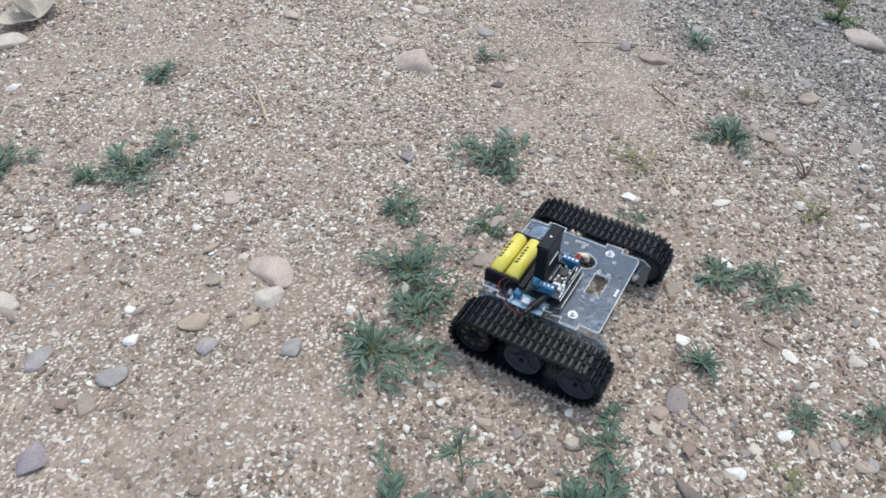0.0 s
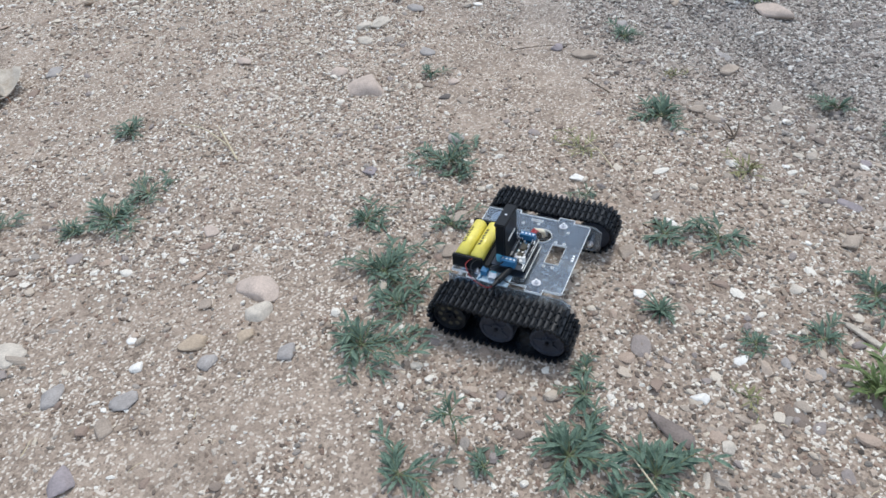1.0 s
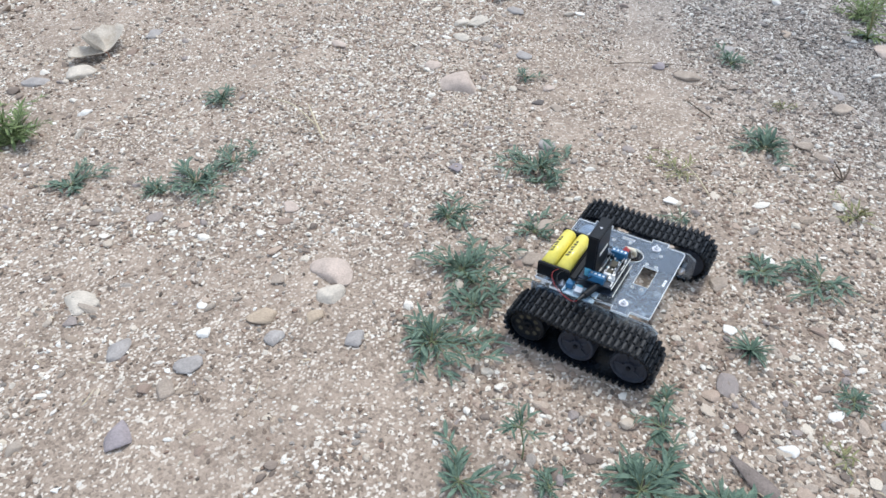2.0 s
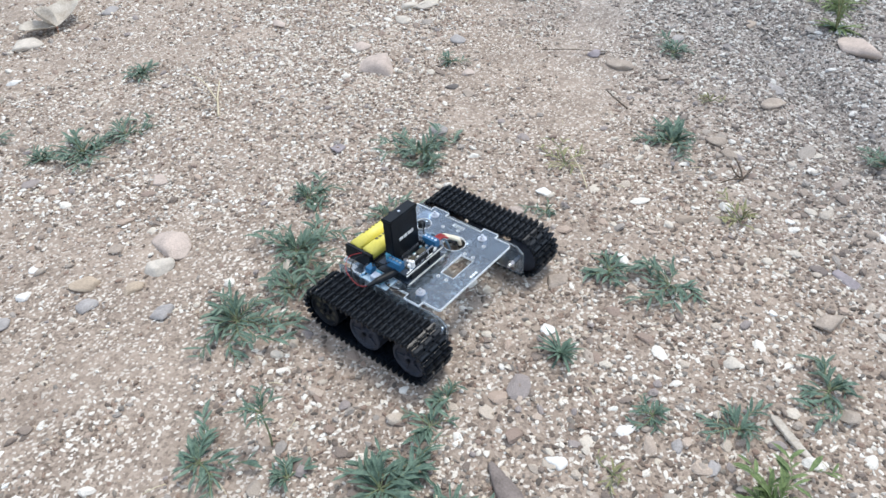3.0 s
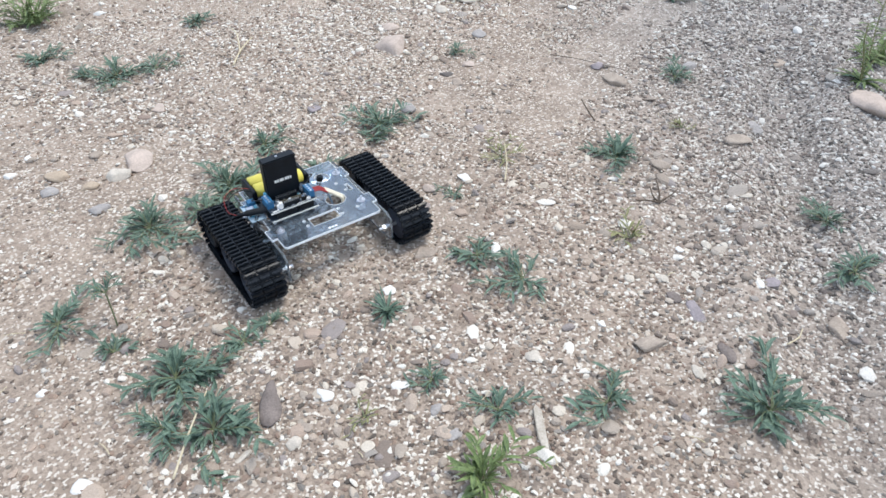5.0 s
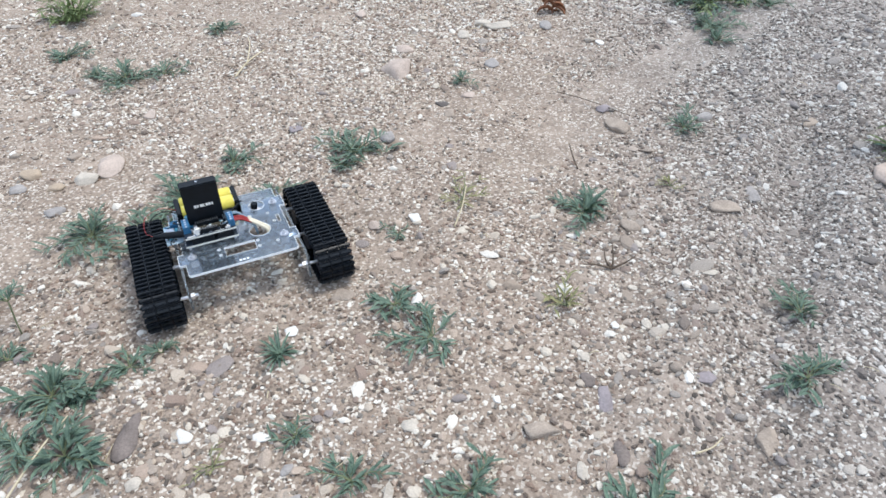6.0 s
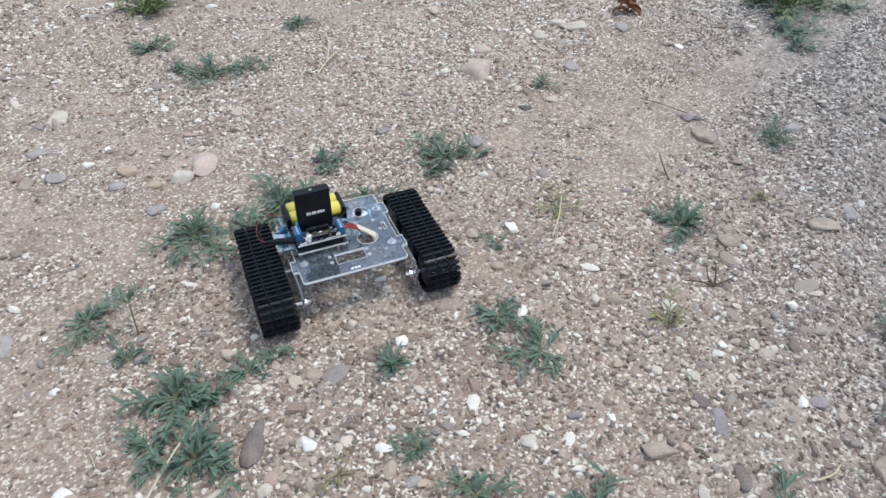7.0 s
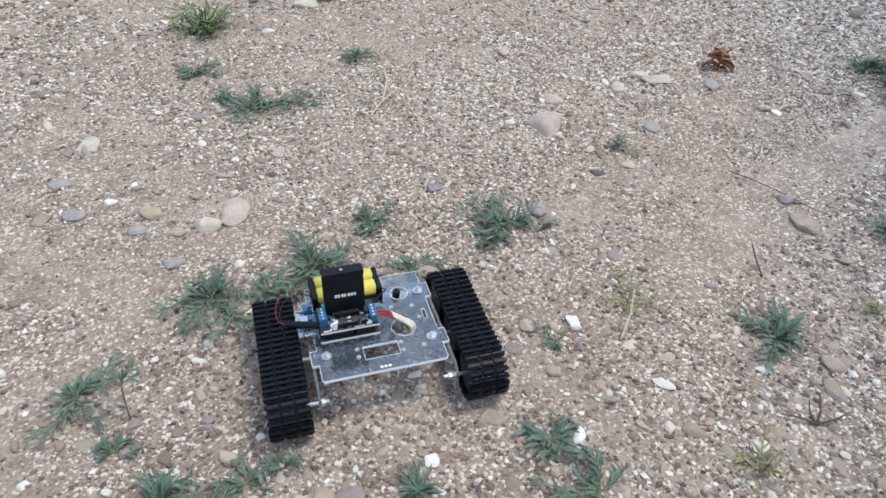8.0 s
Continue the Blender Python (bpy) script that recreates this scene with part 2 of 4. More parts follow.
def tube(bm, points, r, seg=6, thin=1.0):
    """A round tube along a smooth line through the points, its radius going from r to r * thin."""
    pts = [Vector(p) for p in points]
    line = []
    for k in range(len(pts) - 1):
        p0, p1, p2, p3 = pts[max(k - 1, 0)], pts[k], pts[k + 1], pts[min(k + 2, len(pts) - 1)]
        for s in range(5):
            t = s / 5
            line.append(0.5 * (2 * p1 + (p2 - p0) * t + (2 * p0 - 5 * p1 + 4 * p2 - p3) * t * t + (3 * p1 - p0 - 3 * p2 + p3) * t ** 3))
    line.append(pts[-1])
    rings = []
    for k, p in enumerate(line):
        along = (line[min(k + 1, len(line) - 1)] - line[max(k - 1, 0)]).normalized()
        side = along.cross(Vector((0.13, 0.21, 0.97))).normalized()
        over = along.cross(side)
        rr = r * (1 + (thin - 1) * k / (len(line) - 1))
        rings.append([bm.verts.new(p + rr * (math.cos(q) * side + math.sin(q) * over)) for q in (2 * math.pi * i / seg for i in range(seg))])
    for one, two in zip(rings, rings[1:]):
        for i in range(seg):
            bm.faces.new((one[i], one[(i + 1) % seg], two[(i + 1) % seg], two[i]))
    bm.faces.new(rings[0][::-1])
    bm.faces.new(rings[-1])
    return bm


def sheet(bm, outline, holes, z0, z1):
    """A flat plate with openings that go through it; its cut edges take the second material."""
    edges = []
    for loop in [outline, *holes]:
        vs = [bm.verts.new((x, y, z0)) for x, y in loop]
        edges += [bm.edges.new((vs[k], vs[(k + 1) % len(vs)])) for k in range(len(vs))]
    flat = [g for g in bmesh.ops.triangle_fill(bm, edges=edges, use_beauty=True)["geom"] if isinstance(g, bmesh.types.BMFace)]
    top = bmesh.ops.extrude_face_region(bm, geom=flat)["geom"]
    bmesh.ops.translate(bm, verts=[g for g in top if isinstance(g, bmesh.types.BMVert)], vec=(0, 0, z1 - z0))
    bmesh.ops.recalc_face_normals(bm, faces=bm.faces[:])
    bm.normal_update()
    for f in bm.faces:
        f.material_index = 0 if abs(f.normal.z) > 0.5 else 1
    return bm


def ring(cx, cy, r, n=28):
    return [(cx + r * math.cos(2 * math.pi * k / n), cy + r * math.sin(2 * math.pi * k / n)) for k in range(n)]


def rect(x0, x1, y0, y1):
    return [(x0, y0), (x1, y0), (x1, y1), (x0, y1)]


# ---- the ground ----
def level(x, y):
    """Height of the ground: low swells, and the shallow wheel ruts of the vehicle path; flat under the robot."""
    r = math.hypot(x, y - 0.03)
    calm = min(1.0, max(0.0, (r - 0.15) / 0.35))
    h = 0.010 * noise.noise((x * 1.9, y * 1.9, 0.3)) + 0.005 * noise.noise((x * 6.1, y * 6.1, 4.0))
    away = min(1.0, max(0.0, (r - 2.5) / 5))
    across = 0.77 * (y + 0.167) - 0.64 * (x - 0.805) + 0.02 * noise.noise((x * 3, y * 3, 6.0))
    along = 0.77 * (x - 0.805) + 0.64 * (y + 0.167)
    span = min(1.0, max(0.0, 1.2 - abs(along) / 0.9))
    rut = span * (-0.026 * math.exp(-(across / 0.05) ** 2) + 0.016 * math.exp(-((across - 0.095) / 0.032) ** 2) + 0.010 * math.exp(-((across + 0.10) / 0.04) ** 2))
    h += rut
    return calm * h + 0.0012 * noise.noise((x * 37, y * 37, 7.7)) - 0.001 + 0.12 * away * noise.noise((x * 0.15, y * 0.15, 2))


def ground():
    fine = [-0.75 + 0.0125 * k for k in range(int(2.85 / 0.0125) + 1)]
    far = []
    d = 0.0125
    e = 0.0
    while e < 260:
        d *= 1.22
        e += d
        far.append(e)
    axis_x = [fine[0] - q for q in reversed(far)] + fine + [fine[-1] + q for q in far]
    n = len(axis_x)
    xs, ys = np.array(axis_x), np.array(axis_x)
    co = np.empty((n * n, 3))
    for j in range(n):
        for i in range(n):
            co[j * n + i] = (xs[i], ys[j], level(xs[i], ys[j]))
    k = np.arange(n * n).reshape(n, n)
    quads = np.stack([k[:-1, :-1], k[:-1, 1:], k[1:, 1:], k[1:, :-1]], -1).reshape(-1, 4)
    me = bpy.data.meshes.new("ground")
    me.from_pydata(co.tolist(), [], quads.tolist())
    me.materials.append(SOIL)
    me.polygons.foreach_set("use_smooth", [True] * len(me.polygons))
    return tagged(new("ground", me), "dry sandy ground strewn with gravel and grit", "ground", kind="structure")


ground()


def bare(x, y):
    """How bare of gravel the sand lies, 0 to 1: open sandy patches."""
    v = noise.noise((x * 3.1 + 5, y * 3.1, 1.5)) + 0.5 * noise.noise((x * 9, y * 9, 3.5)) + 0.55 * noise.noise((x * 24, y * 24, 5.5)) + 0.04 * max(-1.0, min(1.0, 1.4 * (y - 0.25 - 0.3 * x)))
    out = max(0.0, min(1.0, (v - 0.15) * 2.8))
    for px, py, pr, most in ((-0.36, 0.44, 0.28, 0.85), (-0.10, 0.95, 0.34, 0.65), (0.05, 0.52, 0.16, 0.6), (-0.50, 0.34, 0.17, 1), (0.94, 0.50, 0.24, 1), (-0.44, -0.08, 0.20, 0.8), (0.62, 0.22, 0.34, 0.6), (0.25, 1.45, 0.22, 1),
                             (-0.30, 0.62, 0.12, 0.8), (0.36, 0.16, 0.20, 0.4), (0.15, 1.15, 0.50, 0.6)):
        wobble = 1 + 0.35 * noise.noise((x * 7, y * 7, 9.0))
        out = max(out, most * min(1.0, max(0.0, 2.2 * (1 - math.hypot(x - px, y - py) / (pr * wobble)))))
    return out


def pressed(x, y):
    """The smooth sandy strip that a wheel has pressed, 0 to 1."""
    off = abs(0.93 * (y - 0.037) - 0.37 * (x - 0.256)) + 0.03 * noise.noise((x * 5, y * 5, 2.0)) + 0.02 * noise.noise((x * 19, y * 19, 4.0))
    if not 0.25 < x < 1.5:
        return 0.0
    return min(1.0, max(0.0, 2.0 * (1 - off / 0.08))) * min(1.0, (x - 0.25) / 0.2)


def pebble_field(name, count, size_low, size_high, subdivisions, label, seed, flat=0.62, cobbly=0.0, pale=False):
    """Loose stones of many shapes, half sunk in the sand, in one mesh."""
    rng = np.random.default_rng(seed)
    bm = bmesh.new()
    bmesh.ops.create_icosphere(bm, subdivisions=subdivisions, radius=1.0)
    bm.verts.ensure_lookup_table()
    base = np.array([v.co[:] for v in bm.verts])
    tris = np.array([[v.index for v in f.verts] for f in bm.faces])
    bm.free()
    spots = []
    while len(spots) < count:
        # denser round the robot, thinning out with distance
        x, y = rng.uniform(-0.75, 1.75), rng.uniform(-0.72, 2.0)
        d = math.hypot(x - 0.25, y - 0.1)
        rim = min(x + 0.75, 1.75 - x, y + 0.72, 2.0 - y)
        if rim < 0.25 * rng.random():
            continue
        path = min(1.0, max(0.0, (0.86 * x - 0.5 * y - 0.40) / 0.25))
        if rng.random() > (0.62 + 0.38 * path) / (1 + max(0.0, d - 0.75) * 1.6) or rng.random() < 0.92 * bare(x, y) * (1 - path) or rng.random() < 0.96 * pressed(x, y):
            continue
        if pale and rng.random() > (y - 0.25 * x - 0.15) / 0.4 + 0.5 * noise.noise((x * 4, y * 4, 6.5)):
            continue
        if cobbly and rng.random() < cobbly * (0.5 - 1.2 * noise.noise((x * 2.3, y * 2.3, 8.0))):
            continue
        spots.append((x, y, level(x, y)))
    spots = np.array(spots)
    far = np.hypot(spots[:, 0] - 0.25, spots[:, 1] - 0.1)
    size = size_low + (size_high - size_low) * rng.random(count) ** 1.9
    size *= 1 + 0.55 * np.clip(far - 0.7, 0, 1.2)
    shape = np.stack([rng.uniform(0.85, 1.5, count), rng.uniform(0.62, 1.05, count), rng.uniform(0.6, 1.15, count) * flat], -1) * size[:, None]
    lumps = 1 + rng.standard_normal((count, len(base), 1)).clip(-1.6, 1.6) * (0.24 if subdivisions == 1 else 0.07)
    pts = base[None] * lumps
    for _ in range(6):
        # a broken face on each stone
        way = rng.standard_normal((count, 1, 3))
        way /= np.linalg.norm(way, axis=2, keepdims=True)
        over = np.clip((pts * way).sum(2, keepdims=True) - rng.uniform(0.5, 0.85, (count, 1, 1)), 0, None)
        pts = pts - way * over * 0.95
    pts = 1.12 * pts * shape[:, None]
    a, b = rng.uniform(0, 2 * math.pi, count), rng.normal(0, 0.3, count)
    ca, sa, cb, sb = np.cos(a), np.sin(a), np.cos(b), np.sin(b)
    x, y, z = pts[..., 0], pts[..., 1], pts[..., 2]
    x, z = x * cb[:, None] + z * sb[:, None], z * cb[:, None] - x * sb[:, None]
    x, y = x * ca[:, None] - y * sa[:, None], x * sa[:, None] + y * ca[:, None]
    under = (np.abs(spots[:, 0]) < 0.135) & (spots[:, 1] > -0.07) & (spots[:, 1] < 0.13) & (np.abs(spots[:, 0]) > 0.08)
    lift = shape[:, 2] * rng.uniform(-0.25, 0.45, count)
    lift = np.where(under, -shape[:, 2] * 0.75, lift)
    co = np.stack([x + spots[:, :1], y + spots[:, 1:2], z + (spots[:, 2] + lift)[:, None]], -1).reshape(-1, 3)
    faces = (tris[None] + (np.arange(count) * len(base))[:, None, None]).reshape(-1, 3)
    me = bpy.data.meshes.new(name)
    me.vertices.add(len(co))
    me.vertices.foreach_set("co", co.ravel())
    me.loops.add(faces.size)
    me.loops.foreach_set("vertex_index", faces.ravel().astype(np.int32))
    me.polygons.add(len(faces))
    me.polygons.foreach_set("loop_start", np.arange(0, faces.size, 3, dtype=np.int32))
    me.polygons.foreach_set("use_smooth", [False] * len(faces))
    me.update(calc_edges=True)
    me.materials.append(WHITISH if pale else GRAVEL if subdivisions == 1 else COARSE)
    return tagged(new(name, me), label, "gravel", kind="stuff")


pebble_field("pale_gravel", 13000, 0.0018, 0.0044, 1, "drifts of whitish and cream gravel chips on sand", 14, 0.55, 0.0, True)
pebble_field("fine_gravel", 91000, 0.0015, 0.0041, 1, "fine mixed brown, cream and grey gravel on sand", 11)
pebble_field("gravel", 3600, 0.0034, 0.0070, 2, "loose rounded pebbles in mixed earth colours on sand", 12)
pebble_field("coarse_gravel", 520, 0.0065, 0.0125, 2, "scattered flat worn stones lying in finer gravel", 13, 0.45, 1.0)


# ---- the robot ----
robot = tagged(new("tracked_robot"), "small tracked robot with clear acrylic deck, black tracks and yellow cells", "robot")
TRACK_IN, TRACK_OUT = 0.086, 0.130
WHEELS = (-0.036, 0.030, 0.094)
AXLE_Z, BELT_R = 0.031, 0.0265


def belt_point(s):
    """Place and outward way on the belt's loop, s from 0 to 1; the upper run sags a little."""
    run = WHEELS[2] - WHEELS[0]
    whole = 2 * run + 2 * math.pi * BELT_R
    d = (s % 1.0) * whole
    if d < run:
        u = d / run
        sag = 0.0022 * math.sin(math.pi * u)
        return WHEELS[0] + d, AXLE_Z + BELT_R - sag, 0.0
    d -= run
    if d < math.pi * BELT_R:
        q = d / BELT_R
        return WHEELS[2] + BELT_R * math.sin(q), AXLE_Z + BELT_R * math.cos(q), q
    d -= math.pi * BELT_R
    if d < run:
        return WHEELS[2] - d, AXLE_Z - BELT_R, math.pi
    d -= run
    q = math.pi + d / BELT_R
    return WHEELS[0] + BELT_R * math.sin(q), AXLE_Z + BELT_R * math.cos(q), q


def link_mesh():
    """A link of the track: a plate with two hinge knuckles and a split grouser bar."""
    bm = bmesh.new()
    w = TRACK_OUT - TRACK_IN
    box(bm, -w / 2, w / 2, -0.0033, 0.0033, -0.0012, 0.0012, 0.0004, 1)
    bm.normal_update()
    for f in bm.faces:
        f.material_index = 1 if f.normal.z > 0.5 else 0
    for u, half in ((-0.345, 0.0068), (0.0, 0.0066), (0.345, 0.0068)):
        old = set(bm.faces)
        box(bm, u * w - half, u * w + half, -0.0014, 0.0014, 0.0011, 0.0049, 0.0008, 2)
        for f in set(bm.faces) - old:
            f.material_index = 2
        box(bm, u * w - 0.0024, u * w + 0.0024, -0.0029, 0.0029, 0.0008, 0.0018, 0.0003, 1)
    for u in (-0.5, 0.5):
        box(bm, u * w - 0.0012, u * w + 0.0012, -0.0015, 0.0015, -0.0020, 0.0036, 0.0004, 1)
    for u in (-0.172, 0.172):
        box(bm, u * w - 0.0010, u * w + 0.0010, -0.0042, 0.0042, -0.0008, 0.0020, 0.0004, 1)
    return finish("track_link", bm, [RUBBER, DUSTY, GLOSSY])


LINK = link_mesh()
LINKS = 52


def track(side):
    bm = bmesh.new()
    rows = []
    for k in range(120):
        y, z, q = belt_point(k / 120)
        oy, oz = math.sin(q), math.cos(q)
        rows.append([bm.verts.new((x, y - oy * d, z - oz * d)) for x, d in ((-0.0195, 0.001), (0.0195, 0.001), (0.0195, 0.0032), (-0.0195, 0.0032))])
    for k in range(120):
        one, two = rows[k], rows[(k + 1) % 120]
        for i in range(4):
            bm.faces.new((one[i], two[i], two[(i + 1) % 4], one[(i + 1) % 4]))
    bmesh.ops.recalc_face_normals(bm, faces=bm.faces[:])
    mid = side * (TRACK_IN + TRACK_OUT) / 2
    belt = part("track", bm, RUBBER, robot, "black plastic track with ribbed links", at=pose(mid, 0, 0))
    for k in range(LINKS):
        y, z, q = belt_point((k + 0.3) / LINKS)
        link = new("track_link", LINK)
        link.parent = belt
        link.matrix_basis = Matrix.Translation((0, y, z)) @ Matrix.Rotation(-q, 4, "X")
    return belt


def wheel(side, y, driven):
    """A road wheel: a tyre ring, a dished disc and a hub; the sprocket's round holes are dark discs."""
    bm = bmesh.new()
    r = 0.0228
    prof = [(r, -0.018), (r, 0.0165), (r - 0.0012, 0.018), (r - 0.0035, 0.018), (r - 0.0045, 0.0152), (0.0075, 0.0135), (0.0065, 0.0165), (0.0, 0.0168)]
    back = [(0.0, -0.018)]
    seg = 40
    loops = []
    for rr, x in back + prof:
        if rr == 0:
            loops.append([bm.verts.new((side * x, 0, 0))])
        else:
            loops.append([bm.verts.new((side * x, rr * math.cos(2 * math.pi * i / seg), rr * math.sin(2 * math.pi * i / seg))) for i in range(seg)])
    for one, two in zip(loops, loops[1:]):
        for i in range(seg):
            vs = [one[i % len(one)], one[(i + 1) % len(one)], two[(i + 1) % len(two)], two[i % len(two)]]
            vs = list(dict.fromkeys(vs))
            if len(vs) > 2:
                bm.faces.new(vs)
    bmesh.ops.recalc_face_normals(bm, faces=bm.faces[:])
    mid = side * (TRACK_IN + TRACK_OUT) / 2
    wh = part("wheel", bm, WHEEL if not driven else BLACK, robot, "black sprocket wheel with round holes" if driven else "dull blue-grey plastic road wheel", at=pose(mid, y, AXLE_Z))
    bm = bmesh.new()
    rod(bm, (side * 0.0165, 0, 0), (side * 0.0198, 0, 0), 0.0028, 6, bevel=0.0004)
    part("axle_screw", bm, BLACK, wh)
    n = 8 if driven else 5
    for k in range(n):
        q = 2 * math.pi * k / n
        bm = bmesh.new()
        cy, cz = 0.0135 * math.cos(q), 0.0135 * math.sin(q)
        if driven:
            # holes are not cut: dark discs paint the darkness inside them
            rod(bm, (side * 0.0138, cy, cz), (side * 0.0150, cy, cz), 0.0030, 14)
            part("dark_hole_disc", bm, PRINT, wh)
        else:
            box(bm, -0.0012, 0.0012, 0.0070, 0.0185, -0.0009, 0.0009, 0.0004, 1, Matrix.Translation((side * 0.0148, 0, 0)) @ Matrix.Rotation(q, 4, "X"))
            part("spoke_rib", bm, WHEEL, wh)
    return wh


for side in (-1, 1):
    track(side)
    for k, y in enumerate(WHEELS):
        wheel(side, y, k == 2)

# the deck
DECK0, DECK1 = 0.0585, 0.0615
bm = bmesh.new()
openings = [ring(0.032, 0.0225, 0.0138), ring(0.040, 0.079, 0.0105), rect(-0.0190, 0.0200, -0.0158, 0.0030)]
for x, y in ((-0.0255, 0.0013), (-0.0255, -0.0104), (0.0240, 0.0003), (0.0240, -0.0118), (0.048, -0.010), (0.054, 0.034), (0.050, 0.055), (0.026, 0.058)):
    openings.append(ring(x, y, 0.0020, 12))
for x0, x1, y0, y1 in ((0.0585, 0.0625, 0.030, 0.046), (-0.0625, -0.0585, 0.030, 0.046)):
    openings.append(rect(x0, x1, y0, y1))
outline = [(-0.067, -0.036), (0.066, -0.036), (0.069, -0.033), (0.069, -0.012), (0.0765, -0.012), (0.0765, 0.010), (0.069, 0.010), (0.069, 0.066),
           (0.0765, 0.066), (0.0765, 0.090), (0.069, 0.090), (0.069, 0.113), (-0.069, 0.113), (-0.069, 0.090), (-0.0765, 0.090), (-0.0765, 0.066),
           (-0.069, 0.066), (-0.069, 0.010), (-0.0765, 0.010), (-0.0765, -0.012), (-0.069, -0.012), (-0.069, -0.033)]
sheet(bm, outline, openings, DECK0, DECK1)
deck = part("deck", bm, [ACRYLIC, EDGE], robot, "clear acrylic deck plate with cut-outs")
# raised white rims added along the deck's cut edges to paint their piped-light glow
for loop, out in [(outline, -1)] + [(hole, 1) for hole in openings]:
    bm = bmesh.new()
    n = len(loop)
    area = sum(loop[k][0] * loop[(k + 1) % n][1] - loop[(k + 1) % n][0] * loop[k][1] for k in range(n))
    turn = out * math.copysign(1, area) * (0.0005 if n > 12 else 0.0004)
    wide = []
    for k in range(n):
        p, q, r = Vector(loop[k - 1]), Vector(loop[k]), Vector(loop[(k + 1) % n])
        n1, n2 = (q - p).normalized(), (r - q).normalized()
        n1, n2 = Vector((n1.y, -n1.x)), Vector((n2.y, -n2.x))
        wide.append(q + turn * (n1 + n2) / (1 + n1.dot(n2)))
    rows = [[bm.verts.new((x, y, z)) for x, y in edge] for edge, z in ((loop, DECK1 - 0.0002), (loop, DECK1 + 0.0003), (wide, DECK1 + 0.0003), (wide, DECK1 - 0.0002))]
    for one, two in zip(rows, rows[1:] + rows[:1]):
        for k in range(n):
            bm.faces.new((one[k], one[(k + 1) % n], two[(k + 1) % n], two[k]))
    bmesh.ops.recalc_face_normals(bm, faces=bm.faces[:])
    part("edge_glow_rim", bm, EDGE, deck)
# faint size mark cut into the deck
for k in range(3):
    bm = bmesh.new()
    box(bm, -0.0062 + 0.0045 * k, -0.0030 + 0.0045 * k, -0.0322, -0.0292, DECK1 + 0.0001, DECK1 + 0.0004)
    part("cut_mark", bm, EDGE, deck)

# upright side plates that carry the axles
for side in (-1, 1):
    bm = bmesh.new()
    shape = [(-0.050, 0.020), (-0.046, 0.0165), (0.108, 0.0165), (0.114, 0.022), (0.114, 0.0575), (-0.040, 0.0575), (-0.050, 0.050)]
    holes = [ring(y, AXLE_Z, 0.0032, 14) for y in WHEELS] + [ring(0.062, 0.038, 0.006, 18)]
    sheet(bm, shape, holes, -0.0015, 0.0015)
    bmesh.ops.transform(bm, matrix=Matrix(((0, 0, 1, 0), (1, 0, 0, 0), (0, 1, 0, 0), (0, 0, 0, 1))), verts=bm.verts[:])
    plate = part("side_plate", bm, [ACRYLIC, EDGE_DIM], robot, "clear acrylic side plate", at=pose(side * 0.0748, 0, 0))
    plate.visible_shadow = False
    # axle stubs and their nuts
    for y in WHEELS[:2]:
        bm = bmesh.new()
        rod(bm, (side * 0.064, y, AXLE_Z), (side * 0.098, y, AXLE_Z), 0.0022, 12)
        stub = part("axle", bm, STEEL, robot)
        bm = bmesh.new()
        rod(bm, (side * 0.0688, y, AXLE_Z), (side * 0.0730, y, AXLE_Z), 0.0046, 6, bevel=0.0004)
        part("axle_nut", bm, STEEL, stub)
    # deck bolts
    for y in (0.0, 0.078):
        x = side * (0.059 if y == 0 else 0.0625)
        bm = bmesh.new()
        rod(bm, (x, y, DECK1), (x, y, DECK1 + 0.0007), 0.0058, 24)
        rod(bm, (x, y, DECK1 + 0.0006), (x, y, DECK1 + 0.0036), 0.0036, 6, bevel=0.0004)
        rod(bm, (x, y, DECK1 + 0.003), (x, y, DECK1 + 0.0062), 0.0016, 10)
        rod(bm, (x, y, DECK0 - 0.010), (x, y, DECK0), 0.0016, 10)
        part("deck_bolt", bm, STEEL, robot)
        bm = bmesh.new()
        box(bm, x - 0.004 if side < 0 else x - 0.006, x + 0.006 if side < 0 else x + 0.004, y - 0.005, y + 0.005, DECK0 - 0.011, DECK0 - 0.001, 0.0006, 1)
        part("corner_bracket", bm, STEEL, robot)
    # drive motor with its gearbox
    bm = bmesh.new()
    rod(bm, (side * 0.0725, WHEELS[2], 0.035), (side * 0.053, WHEELS[2], 0.035), 0.0185, 28, bevel=0.001)
    motor = part("motor", bm, CAN, robot, "silver geared drive motor")
    bm = bmesh.new()
    rod(bm, (side * 0.053, WHEELS[2], 0.039), (side * 0.022, WHEELS[2], 0.039), 0.0140, 28, bevel=0.0015)
    part("motor_can", bm, CAN, motor)
    bm = bmesh.new()
    rod(bm, (side * 0.022, WHEELS[2], 0.039), (side * 0.0185, WHEELS[2], 0.039), 0.0060, 16)
    part("end_cap", bm, BLACK, motor)
    bm = bmesh.new()
    rod(bm, (side * 0.0725, WHEELS[2], AXLE_Z), (side * 0.100, WHEELS[2], AXLE_Z), 0.0030, 12)
    part("drive_shaft", bm, STEEL, motor)

